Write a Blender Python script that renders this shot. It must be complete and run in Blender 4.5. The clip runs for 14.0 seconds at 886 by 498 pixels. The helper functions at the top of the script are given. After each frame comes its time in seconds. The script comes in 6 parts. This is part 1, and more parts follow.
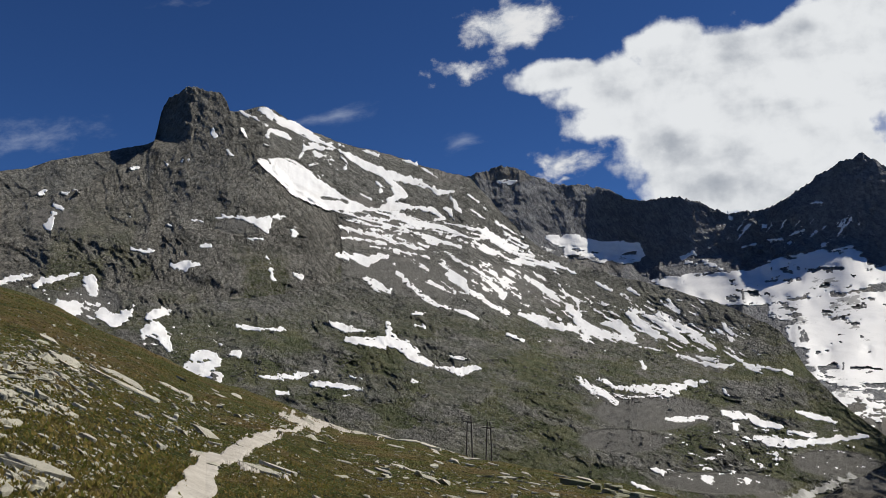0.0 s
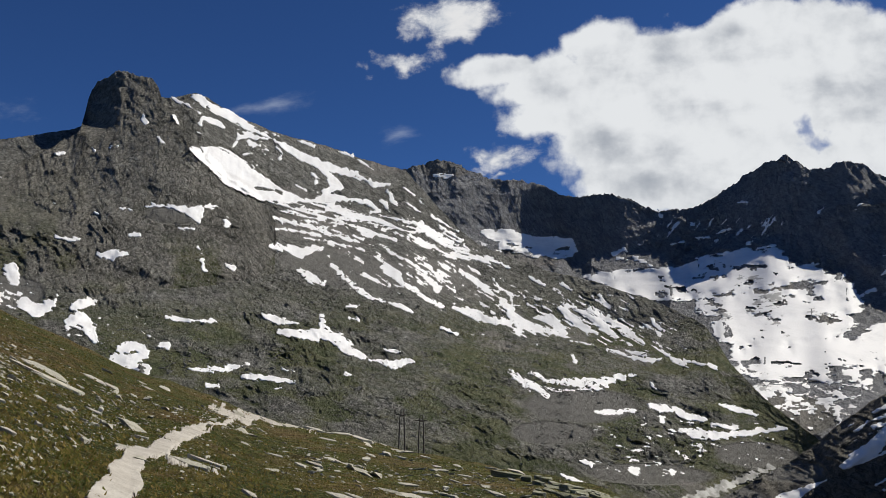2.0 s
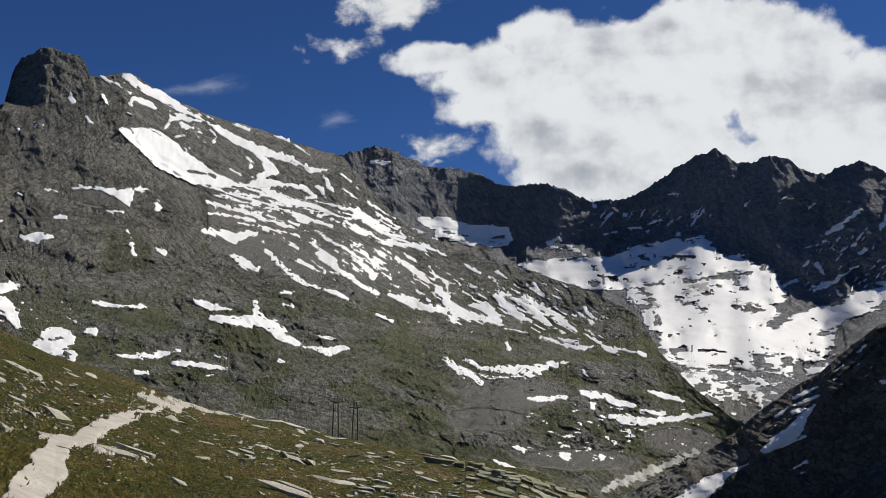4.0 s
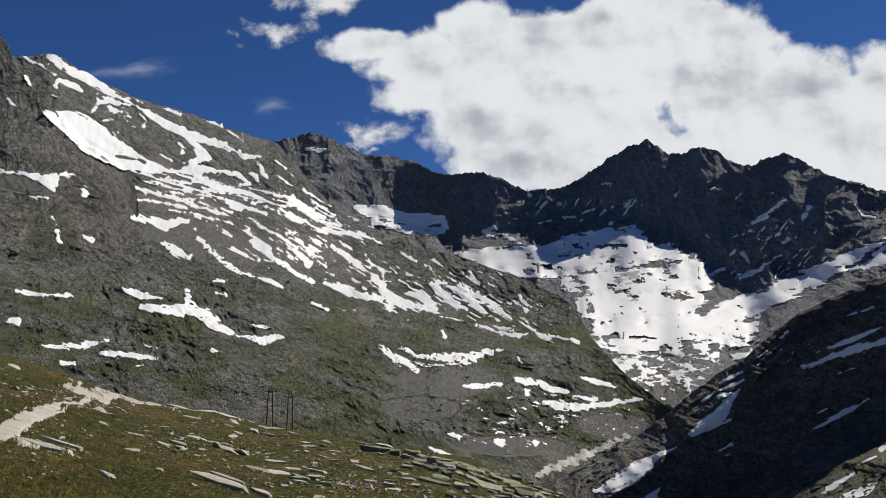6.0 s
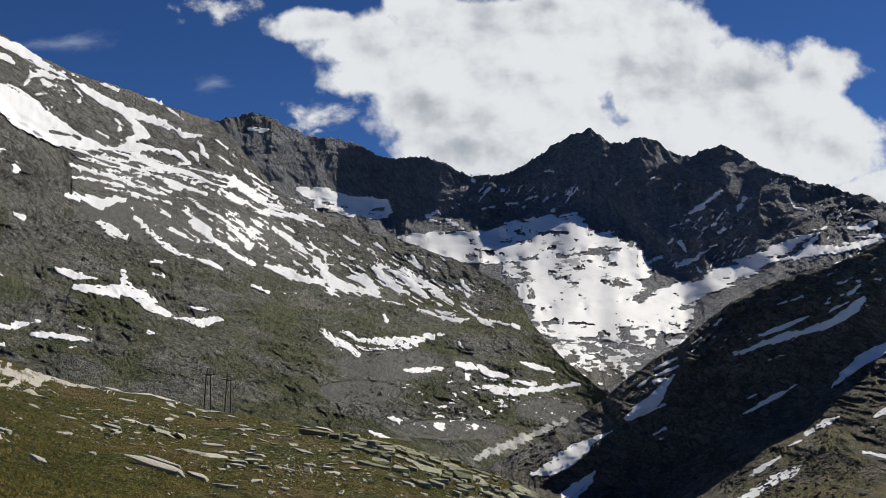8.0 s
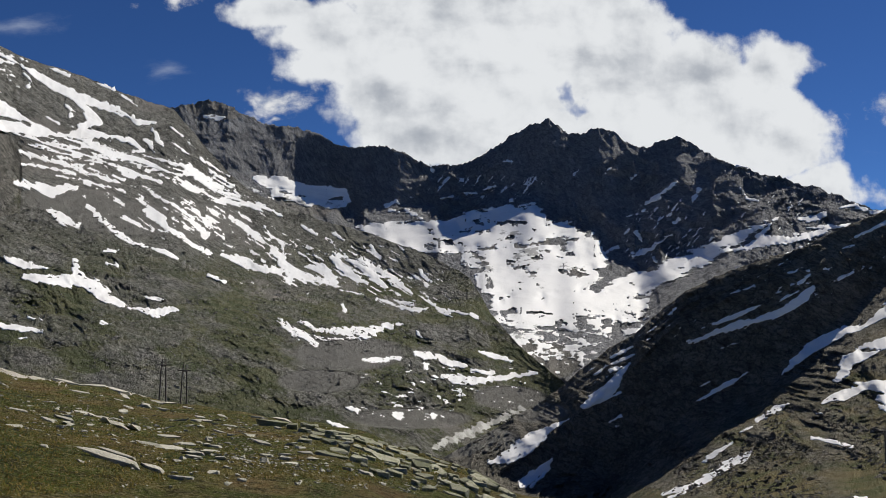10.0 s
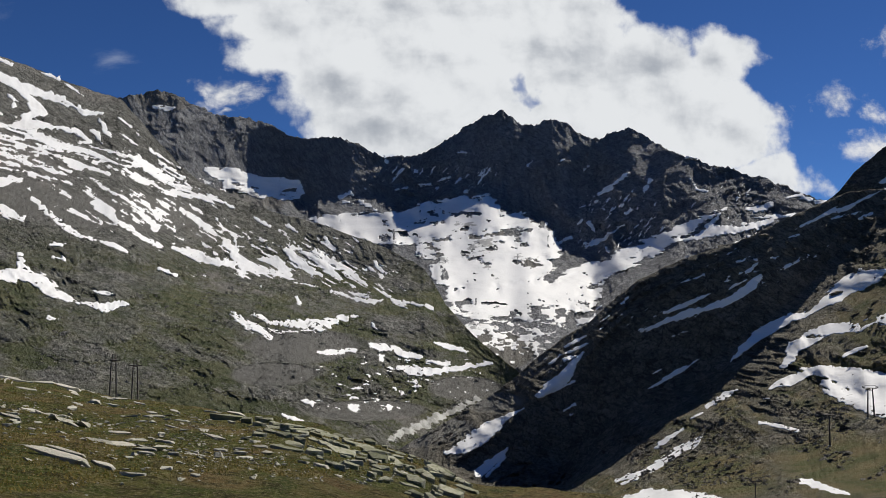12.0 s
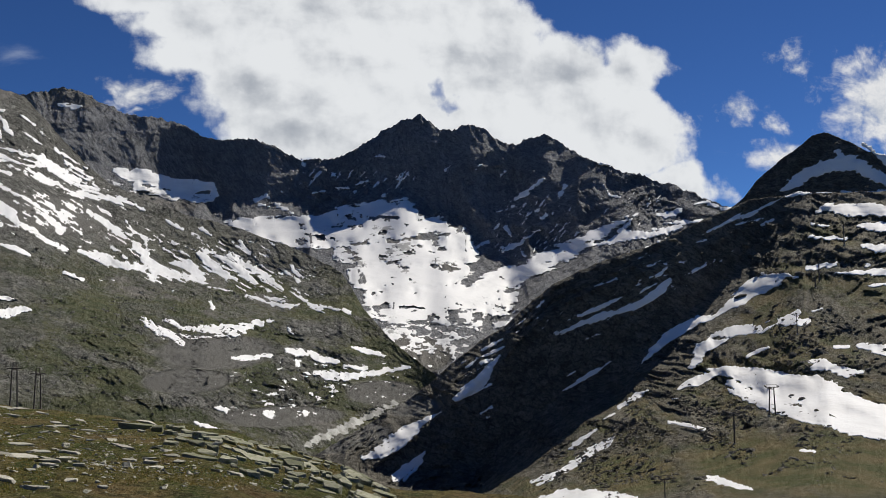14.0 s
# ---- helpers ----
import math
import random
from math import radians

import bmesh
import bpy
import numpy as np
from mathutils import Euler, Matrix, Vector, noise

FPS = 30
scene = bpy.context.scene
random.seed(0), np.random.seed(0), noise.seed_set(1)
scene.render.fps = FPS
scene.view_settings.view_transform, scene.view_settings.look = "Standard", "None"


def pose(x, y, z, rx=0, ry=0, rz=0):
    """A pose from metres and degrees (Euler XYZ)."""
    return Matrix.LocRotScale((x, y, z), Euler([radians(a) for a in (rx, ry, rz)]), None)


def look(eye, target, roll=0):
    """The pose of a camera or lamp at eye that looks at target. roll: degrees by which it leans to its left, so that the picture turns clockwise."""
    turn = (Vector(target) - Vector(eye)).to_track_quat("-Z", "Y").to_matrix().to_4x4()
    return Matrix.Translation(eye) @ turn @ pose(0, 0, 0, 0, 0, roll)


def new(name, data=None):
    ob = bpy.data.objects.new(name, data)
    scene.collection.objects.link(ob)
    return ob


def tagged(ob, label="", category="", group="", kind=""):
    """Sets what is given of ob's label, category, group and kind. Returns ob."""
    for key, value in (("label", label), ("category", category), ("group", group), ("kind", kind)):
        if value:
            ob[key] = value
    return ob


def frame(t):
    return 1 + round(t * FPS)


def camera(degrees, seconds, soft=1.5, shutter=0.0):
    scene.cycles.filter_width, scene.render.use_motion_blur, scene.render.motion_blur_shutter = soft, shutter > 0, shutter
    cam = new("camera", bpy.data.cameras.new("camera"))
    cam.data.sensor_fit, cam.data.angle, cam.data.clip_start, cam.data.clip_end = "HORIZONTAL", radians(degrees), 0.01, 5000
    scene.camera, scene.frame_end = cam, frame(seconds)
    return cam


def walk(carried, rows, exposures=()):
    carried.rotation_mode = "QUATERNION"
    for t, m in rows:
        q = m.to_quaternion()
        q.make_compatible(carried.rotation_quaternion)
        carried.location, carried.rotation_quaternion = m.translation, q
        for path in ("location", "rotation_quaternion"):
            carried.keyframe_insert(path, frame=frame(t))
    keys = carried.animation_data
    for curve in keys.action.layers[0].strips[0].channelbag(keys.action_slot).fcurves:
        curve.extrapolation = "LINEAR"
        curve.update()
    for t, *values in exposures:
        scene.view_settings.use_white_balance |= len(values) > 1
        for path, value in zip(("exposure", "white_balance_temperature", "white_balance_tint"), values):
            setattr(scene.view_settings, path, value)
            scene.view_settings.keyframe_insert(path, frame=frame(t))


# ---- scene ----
cam = camera(55.36, 14.0, 0.75)
EYE = 1.7
# seconds, heading to the right, pitch up and lean to the right in degrees: the camera turns on the spot
ROWS = [
    (0.0, 0.00, 8.00, 0.00),
    (0.5, 1.32, 7.90, -0.15),
    (1.0, 2.38, 7.86, -0.19),
    (1.5, 3.28, 7.76, -0.20),
    (2.0, 4.43, 7.55, -0.25),
    (2.5, 5.50, 7.47, -0.41),
    (3.0, 6.54, 7.26, -0.48),
    (5.5, 12.09, 6.09, -0.07),
    (6.0, 13.15, 5.94, -0.07),
    (6.5, 14.51, 5.63, -0.44),
    (7.0, 15.35, 5.42, -0.68),
    (7.5, 16.07, 5.09, -0.71),
    (8.0, 17.04, 4.91, -0.65),
    (10.5, 20.76, 4.06, -0.38),
    (11.0, 21.77, 3.87, -0.20),
    (11.5, 22.26, 3.58, -0.19),
    (12.0, 22.93, 3.66, 0.04),
    (12.5, 24.25, 3.81, 0.22),
    (13.0, 25.81, 3.91, 0.28),
    (13.5, 27.23, 3.91, 0.32),
    (14.0, 28.51, 3.92, 0.27),
]
walk(cam, [(t, pose(0, 0, EYE, 0, 0, -yaw) @ pose(0, 0, 0, 90 + pitch) @ pose(0, 0, 0, 0, 0, -lean)) for t, yaw, pitch, lean in ROWS])

# ---- sun, sky and clouds ----
SUN_BEARING, SUN_RISE = 71.0, 47.0
sun = new("sun", bpy.data.lights.new("sun", "SUN"))
sun.data.energy, sun.data.angle, sun.data.color = 4.3, radians(0.53), (1.0, 0.95, 0.85)
sun.matrix_world = look((1200 * math.sin(radians(SUN_BEARING)), 1200 * math.cos(radians(SUN_BEARING)), 1200), (0, 0, 1200 - 1200 * math.tan(radians(SUN_RISE))))


class Nodes:
    """Short ways to add nodes to a node tree."""

    def __init__(self, tree):
        self.tree = tree
        tree.nodes.clear()

    def add(self, kind, *links, **settings):
        node = self.tree.nodes.new(kind)
        for key, value in settings.items():
            setattr(node, key, value)
        for i, value in enumerate(links):
            self.put(node.inputs[i], value)
        return node

    def put(self, socket, value):
        if value is None:
            return
        if isinstance(value, bpy.types.NodeSocket):
            self.tree.links.new(value, socket)
        else:
            socket.default_value = value

    def m(self, operation, a, b=None, c=None, clamp=False):
        return self.add("ShaderNodeMath", a, b, c, operation=operation, use_clamp=clamp).outputs[0]

    def v(self, operation, a, b=None):
        return self.add("ShaderNodeVectorMath", a, b, operation=operation).outputs[0]

    def noise(self, vector, scale, detail=4.0, rough=0.55, distortion=0.0):
        n = self.add("ShaderNodeTexNoise")
        self.put(n.inputs["Vector"], vector)
        for key, value in (("Scale", scale), ("Detail", detail), ("Roughness", rough), ("Distortion", distortion)):
            self.put(n.inputs[key], value)
        return n.outputs["Fac"]

    def mix(self, fac, a, b, blend="MIX"):
        n = self.add("ShaderNodeMix", data_type="RGBA", blend_type=blend)
        self.put(n.inputs["Factor"], fac)
        self.put(n.inputs["A"], (*a, 1) if isinstance(a, tuple) else a)
        self.put(n.inputs["B"], (*b, 1) if isinstance(b, tuple) else b)
        # the colour sockets follow the float and vector ones
        for socket, value in ((n.inputs[6], a), (n.inputs[7], b)):
            self.put(socket, (*value, 1) if isinstance(value, tuple) else value)
        return n.outputs[2]

    def cracks(self, vector, scale, feature="DISTANCE_TO_EDGE", output="Distance"):
        n = self.add("ShaderNodeTexVoronoi", feature=feature)
        self.put(n.inputs["Vector"], vector), self.put(n.inputs["Scale"], scale)
        return n.outputs[output]

    def ramp(self, x, low, high):
        n = self.add("ShaderNodeMapRange", x, low, high, 0.0, 1.0, interpolation_type="SMOOTHSTEP")
        return n.outputs[0]


world = bpy.data.worlds.new("world")
scene.world = world
world.use_nodes = True
n = Nodes(world.node_tree)
sky = n.add("ShaderNodeTexSky", sky_type="NISHITA", sun_disc=False, sun_elevation=radians(SUN_RISE), sun_rotation=radians(SUN_BEARING), altitude=2400.0, air_density=0.8, dust_density=0.1, ozone_density=4.0)
# clouds as (u, v, half width, half height, weight) on a plane that faces the bearing of the valley
CLOUDS = [
    (-0.104, 0.358, 0.061, 0.024, 1.000), (-0.047, 0.345, 0.074, 0.035, 1.100), (0.023, 0.358, 0.055, 0.047, 1.200), (0.086, 0.340, 0.081, 0.054, 1.300), (0.166, 0.343, 0.076, 0.062, 1.300), (0.174, 0.389, 0.043, 0.034, 1.000), (0.237, 0.346, 0.092, 0.078, 1.400), (-0.035, 0.293, 0.060, 0.033, 1.100), (0.019, 0.255, 0.074, 0.044, 1.100), (0.062, 0.213, 0.081, 0.035, 1.100), (0.149, 0.248, 0.137, 0.075, 1.500),
    (0.128, 0.296, 0.156, 0.095, 1.500), (0.262, 0.333, 0.129, 0.079, 1.400), (0.413, 0.292, 0.086, 0.056, 1.200), (0.508, 0.309, 0.064, 0.039, 1.000), (0.486, 0.229, 0.087, 0.076, 1.200), (0.554, 0.153, 0.087, 0.035, 1.000), (0.306, 0.235, 0.168, 0.080, 1.500), (0.170, 0.211, 0.151, 0.041, 1.300),
]
# small torn clouds
PUFFS = [
    (-0.168, 0.428, 0.063, 0.036, 1.500), (-0.231, 0.373, 0.054, 0.014, 0.950), (-0.106, 0.249, 0.045, 0.018, 1.000), (-0.117, 0.225, 0.020, 0.008, 0.700),
    (0.749, 0.341, 0.046, 0.021, 0.900), (0.666, 0.263, 0.035, 0.025, 1.000), (0.718, 0.240, 0.026, 0.020, 0.800), (0.739, 0.196, 0.062, 0.033, 1.100), (-0.124, 0.243, 0.020, 0.012, 0.900), (0.581, 0.245, 0.023, 0.018, 0.700), (0.884, 0.358, 0.031, 0.012, 0.600),
    (0.909, 0.286, 0.108, 0.078, 1.500),
]
GAPS = [(0.244, 0.266, 0.009, 0.014, 0.750), (0.258, 0.253, 0.013, 0.006, 0.600)]
WISPS = [
    (-0.407, 0.324, 0.070, 0.016, 1.000), (-0.234, 0.283, 0.035, 0.018, 0.900), (-0.889, 0.334, 0.180, 0.036, 0.900), (-0.639, 0.506, 0.057, 0.011, 0.600),
    (0.647, 0.206, 0.038, 0.011, 0.500), (-0.216, 0.279, 0.028, 0.014, 0.600), (0.884, 0.358, 0.036, 0.012, 0.600),
]
way = n.add("ShaderNodeTexCoord").outputs["Generated"]
turn = n.add("ShaderNodeVectorRotate", way, rotation_type="Z_AXIS", invert=False)
n.put(turn.inputs["Angle"], radians(14.5))
part_ = n.add("ShaderNodeSeparateXYZ", turn.outputs[0]).outputs
ahead = n.m("MAXIMUM", part_[1], 0.05)
u, v = n.m("DIVIDE", part_[0], ahead), n.m("DIVIDE", part_[2], ahead)
plane = n.add("ShaderNodeCombineXYZ", u, v, 0.0).outputs[0]
warp = n.add("ShaderNodeTexNoise")
n.put(warp.inputs["Vector"], plane), n.put(warp.inputs["Scale"], 9.0), n.put(warp.inputs["Detail"], 3.0)
bent = n.v("ADD", plane, n.v("MULTIPLY", n.v("SUBTRACT", warp.outputs["Color"], (0.5, 0.5, 0.5)), (0.05, 0.035, 0.0)))


def cloud_body(at, clouds):
    uv = n.add("ShaderNodeSeparateXYZ", at).outputs
    total = 0.0
    for cu, cv, ru, rv, weight in clouds:
        x = n.m("MULTIPLY", n.m("SUBTRACT", uv[0], cu), 1 / ru)
        y = n.m("MULTIPLY", n.m("SUBTRACT", uv[1], cv), 1 / rv)
        d = n.m("SQRT", n.m("MULTIPLY_ADD", x, x, n.m("MULTIPLY", y, y)))
        one = n.m("MULTIPLY", n.m("SUBTRACT", 1.35, d), weight * 0.8)
        total = one if total == 0.0 else n.m("MAXIMUM", total, one)
    return total


tear = n.add("ShaderNodeTexNoise")
n.put(tear.inputs["Vector"], plane), n.put(tear.inputs["Scale"], 34.0), n.put(tear.inputs["Detail"], 4.0)
torn = n.v("ADD", plane, n.v("MULTIPLY", n.v("SUBTRACT", tear.outputs["Color"], (0.5, 0.5, 0.5)), (0.06, 0.05, 0.0)))
body = cloud_body(bent, CLOUDS)
puff = n.noise(plane, 12.0, 10.0, 0.55)
fluff = n.noise(n.v("MULTIPLY", plane, (1.0, 2.4, 1.0)), 3.0, 6.0, 0.5)
dense = n.m("ADD", body, n.m("MULTIPLY", n.m("SUBTRACT", puff, 0.5), 1.7))
cover = n.ramp(dense, 0.17, 0.48)
cover = n.m("MULTIPLY", cover, n.m("SUBTRACT", 1.0, n.m("MULTIPLY", n.ramp(cloud_body(torn, GAPS), -0.1, 0.7), 0.7)))
# relief: the puffs that stand towards the sun are brighter, thick low parts greyer
lifted = n.v("ADD", plane, (0.012, 0.016, 0.0))
relief = n.m("SUBTRACT", n.noise(plane, 10.0, 8.0, 0.55), n.noise(lifted, 10.0, 8.0, 0.55))
thick = n.ramp(body, 0.25, 1.5)
grey = n.m("MULTIPLY", thick, n.ramp(fluff, 0.42, 0.62))
light = n.m("ADD", n.m("MULTIPLY", relief, 1.3), n.m("SUBTRACT", 0.95, n.m("MULTIPLY", grey, 0.58)), clamp=False)
cloud_colour = n.mix(n.ramp(light, 0.4, 1.0), (0.38, 0.41, 0.46), (0.77, 0.79, 0.81))
sky_blue = n.mix(1.0, sky.outputs[0], (0.49, 0.8, 1.24), "MULTIPLY")
sky_light = n.v("SCALE", sky_blue)
n.put(sky_light.node.inputs["Scale"], 0.052)
streak = n.noise(n.v("MULTIPLY", bent, (1.0, 2.2, 1.0)), 22.0, 7.0, 0.6)
veil = n.m("ADD", cloud_body(bent, WISPS), n.m("MULTIPLY", n.m("SUBTRACT", streak, 0.5), 1.5))
veil = n.m("MULTIPLY", n.ramp(veil, 0.35, 1.6), 0.4)
both = n.mix(veil, sky_light, (0.6, 0.66, 0.76))
torn_puff = n.noise(n.v("MULTIPLY", bent, (1.0, 1.3, 1.0)), 24.0, 9.0, 0.64)
small = n.m("ADD", cloud_body(torn, PUFFS), n.m("MULTIPLY", n.m("SUBTRACT", torn_puff, 0.5), 2.5))
both = n.mix(n.m("MULTIPLY", n.ramp(small, 0.2, 1.3), 0.95), both, n.mix(n.ramp(torn_puff, 0.3, 0.65), (0.5, 0.54, 0.6), (0.8, 0.8, 0.8)))
both = n.mix(cover, both, cloud_colour)
out = n.add("ShaderNodeOutputWorld", n.add("ShaderNodeBackground", both, 1.0).outputs[0])
world.cycles.sampling_method = "MANUAL"
world.cycles.sample_map_resolution = 512

# ---- noise in numpy ----


def lattice(i, j, seed):
    h = i * np.uint32(374761393) + j * np.uint32(668265263) + np.uint32(seed * 974634777 & 0xFFFFFFFF)
    h = (h ^ (h >> np.uint32(13))) * np.uint32(1274126177)
    h = (h ^ (h >> np.uint32(16))) * np.uint32(2246822519)
    return ((h ^ (h >> np.uint32(15))) & np.uint32(0xFFFFFF)).astype(np.float32) * np.float32(2 / 0xFFFFFF) - 1


def value_noise(x, y, seed):
    """Smooth noise from -1 to 1 at arrays of places in a plane."""
    i, j = np.floor(x), np.floor(y)
    a, b = (x - i).astype(np.float32), (y - j).astype(np.float32)
    i, j = i.astype(np.int64).astype(np.uint32), j.astype(np.int64).astype(np.uint32)
    a, b = (q * q * q * (q * (q * 6 - 15) + 10) for q in (a, b))
    one = np.uint32(1)
    low = lattice(i, j, seed) * (1 - a) + lattice(i + one, j, seed) * a
    top = lattice(i, j + one, seed) * (1 - a) + lattice(i + one, j + one, seed) * a
    return low * (1 - b) + top * b


def fbm(x, y, size, octaves, seed=0, gain=0.5, ridged=False):
    """Layered noise; size: the largest lumps, in the units of the places."""
    total, amp, s = 0, 1.0, 1.0 / size
    for o in range(octaves):
        q = value_noise(x * s + 17.3 * o, y * s - 9.1 * o, seed + o)
        total = total + amp * ((1 - 2 * np.abs(q)) if ridged else q)
        amp, s = amp * gain, s * 2.03
    return total


def along(line, az):
    a = np.array(line, dtype=float)
    return np.interp(az, a[:, 0], a[:, 1])


def smooth(x, low, high):
    q = np.clip((x - low) / (high - low), 0, 1)
    return q * q * (3 - 2 * q)


# ---- materials ----


def material(name):
    mat = bpy.data.materials.new(name)
    mat.use_nodes = True
    return mat, Nodes(mat.node_tree)


def finish(n, colour, roughness, bump=None, strength=0.5, distance=0.1, specular=0.3):
    b = n.add("ShaderNodeBsdfPrincipled")
    n.put(b.inputs["Base Color"], colour)
    n.put(b.inputs["Roughness"], roughness)
    n.put(b.inputs["Specular IOR Level"], specular)
    if bump is not None:
        h = n.add("ShaderNodeBump")
        n.put(h.inputs["Strength"], strength), n.put(h.inputs["Distance"], distance), n.put(h.inputs["Height"], bump)
        n.put(b.inputs["Normal"], h.outputs[0])
    n.add("ShaderNodeOutputMaterial", b.outputs[0])


def rock_material(name, dark, pale, size, bump, lean=45.0, deep=0.6, turf=0.5, blocks=0.35, greens=((0.078, 0.1, 0.03), (0.155, 0.155, 0.06))):
    """Mountain rock in fractured blocks, with turf and rubble where it lies flatter, and grass, scree and pale slabs where the surface says so.
    size: metres of the coarse mottling; lean: the dip of the beds in degrees; blocks: the size of the blocks as a share of it."""
    mat, n = material(name)
    at = n.add("ShaderNodeTexCoord").outputs["Object"]
    coarse = n.noise(at, 1 / size, 5.0, 0.6)
    fine = n.noise(at, 7 / size, 6.0, 0.72)
    grain = n.noise(at, 30 / size, 4.0, 0.75)
    shake = n.add("ShaderNodeTexNoise")
    n.put(shake.inputs["Vector"], at), n.put(shake.inputs["Scale"], 2.2 / size), n.put(shake.inputs["Detail"], 5.0), n.put(shake.inputs["Roughness"], 0.7)
    bent = n.v("ADD", at, n.v("MULTIPLY", n.v("SUBTRACT", shake.outputs["Color"], (0.5, 0.5, 0.5)), (size * 0.5,) * 3))
    # beds and joints that run down the dip of the rock
    dipped = n.add("ShaderNodeVectorRotate", bent, rotation_type="Y_AXIS")
    n.put(dipped.inputs["Angle"], radians(-lean))
    along_dip = n.v("MULTIPLY", dipped.outputs[0], (0.22, 0.35, 1.0))
    beds = n.noise(along_dip, 9 / size, 6.0, 0.7, 0.3)
    joint = n.cracks(n.v("MULTIPLY", dipped.outputs[0], (0.3, 0.5, 1.0)), 1 / (size * blocks))
    chip = n.cracks(n.v("MULTIPLY", bent, (0.8, 0.8, 0.55)), 1 / (size * blocks * 0.32))
    block = n.add("ShaderNodeSeparateColor", n.cracks(n.v("MULTIPLY", dipped.outputs[0], (0.3, 0.5, 1.0)), 1 / (size * blocks), "F1", "Color")).outputs[0]
    black = tuple(c * deep for c in dark)
    rock = n.mix(n.ramp(coarse, 0.3, 0.7), dark, pale)
    broad = n.noise(at, 0.16 / size, 4.0, 0.6)
    rock = n.mix(n.m("MULTIPLY", n.ramp(broad, 0.47, 0.62), 0.5), rock, black)
    rock = n.mix(n.m("MULTIPLY", n.ramp(block, 0.45, 0.95), 0.55), rock, tuple(c * 1.2 for c in pale))
    rock = n.mix(n.m("MULTIPLY", n.ramp(fine, 0.46, 0.66), 0.8), rock, black)
    rock = n.mix(n.m("MULTIPLY", n.ramp(beds, 0.5, 0.62), 0.6), rock, tuple(c * 1.25 for c in pale))
    rock = n.mix(n.m("MULTIPLY", n.ramp(beds, 0.48, 0.38), 0.7), rock, black)
    rock = n.mix(n.m("MULTIPLY", n.ramp(grain, 0.54, 0.7), 0.6), rock, tuple(c * 1.45 for c in pale))
    rock = n.mix(n.m("MULTIPLY", n.ramp(joint, 0.06, 0.0), 0.6), rock, tuple(c * 0.35 for c in dark))
    rock = n.mix(n.m("MULTIPLY", n.ramp(chip, 0.06, 0.0), 0.5), rock, tuple(c * 0.4 for c in dark))
    masks = n.add("ShaderNodeSeparateColor", n.add("ShaderNodeVertexColor", layer_name="cover").outputs[0]).outputs
    level = n.add("ShaderNodeSeparateXYZ", n.add("ShaderNodeNewGeometry").outputs["Normal"]).outputs[2]
    lying = n.ramp(n.m("ADD", level, n.m("MULTIPLY", n.m("SUBTRACT", fine, 0.5), 0.9)), 0.55, 0.9)
    tufts = n.m("ADD", masks[0], n.m("MULTIPLY", n.m("SUBTRACT", fine, 0.5), 1.2))
    tufts = n.m("MAXIMUM", n.m("MULTIPLY", n.ramp(tufts, 0.3, 0.7), 0.85), n.m("MULTIPLY", lying, n.m("MULTIPLY", masks[0], turf * 2)))
    grass = n.mix(n.ramp(coarse, 0.35, 0.65), *greens)
    grass = n.mix(n.m("MULTIPLY", n.ramp(grain, 0.5, 0.72), 0.6), grass, (0.24, 0.23, 0.16))
    colour = n.mix(tufts, rock, grass)
    rubble = n.m("ADD", masks[1], n.m("MULTIPLY", n.m("SUBTRACT", fine, 0.5), 0.5))
    scree = n.mix(n.ramp(grain, 0.3, 0.7), (0.16, 0.152, 0.13), (0.27, 0.26, 0.235))
    rubble = n.ramp(rubble, 0.35, 0.65)
    colour = n.mix(rubble, colour, scree)
    slab = n.m("ADD", masks[2], n.m("MULTIPLY", n.m("SUBTRACT", beds, 0.5), 1.2))
    slab = n.m("MULTIPLY", n.ramp(slab, 0.35, 0.7), 0.8)
    colour = n.mix(slab, colour, (0.3, 0.28, 0.25))
    edges = n.m("ADD", n.ramp(joint, 0.0, 0.12), n.m("MULTIPLY", n.ramp(chip, 0.0, 0.12), 0.4))
    rough = n.m("ADD", n.m("ADD", n.m("MULTIPLY", edges, 0.35), n.m("MULTIPLY", block, 0.4)), n.m("ADD", n.m("MULTIPLY", fine, 0.9), n.m("MULTIPLY", beds, 1.2)))
    calm = n.m("SUBTRACT", 1.0, n.m("MULTIPLY", n.m("MAXIMUM", n.m("MAXIMUM", rubble, n.m("MULTIPLY", tufts, 0.8)), n.m("MULTIPLY", slab, 0.6)), 0.75))
    height = n.m("ADD", n.m("MULTIPLY", rough, calm), n.m("MULTIPLY", grain, 0.6))
    finish(n, colour, 0.9, height, 1.0, bump * 1.7, 0.2)
    return mat


ROCK_HILL = rock_material("hillside_rock", (0.188, 0.183, 0.16), (0.36, 0.35, 0.31), 32.0, 4.0, 45.0, 0.45)
ROCK_TOWER = rock_material("tower_rock", (0.2, 0.192, 0.165), (0.4, 0.378, 0.325), 34.0, 5.0, 75.0, 0.45)
ROCK_WALL = rock_material("far_wall_rock", (0.28, 0.285, 0.3), (0.45, 0.452, 0.465), 70.0, 8.0, 60.0, 0.75, 0.5, 0.14)
ROCK_NEAR = rock_material("near_slope_rock", (0.15, 0.14, 0.115), (0.3, 0.275, 0.225), 14.0, 1.4, 25.0, 0.5, 0.6, 0.35, ((0.105, 0.115, 0.035), (0.21, 0.165, 0.07)))

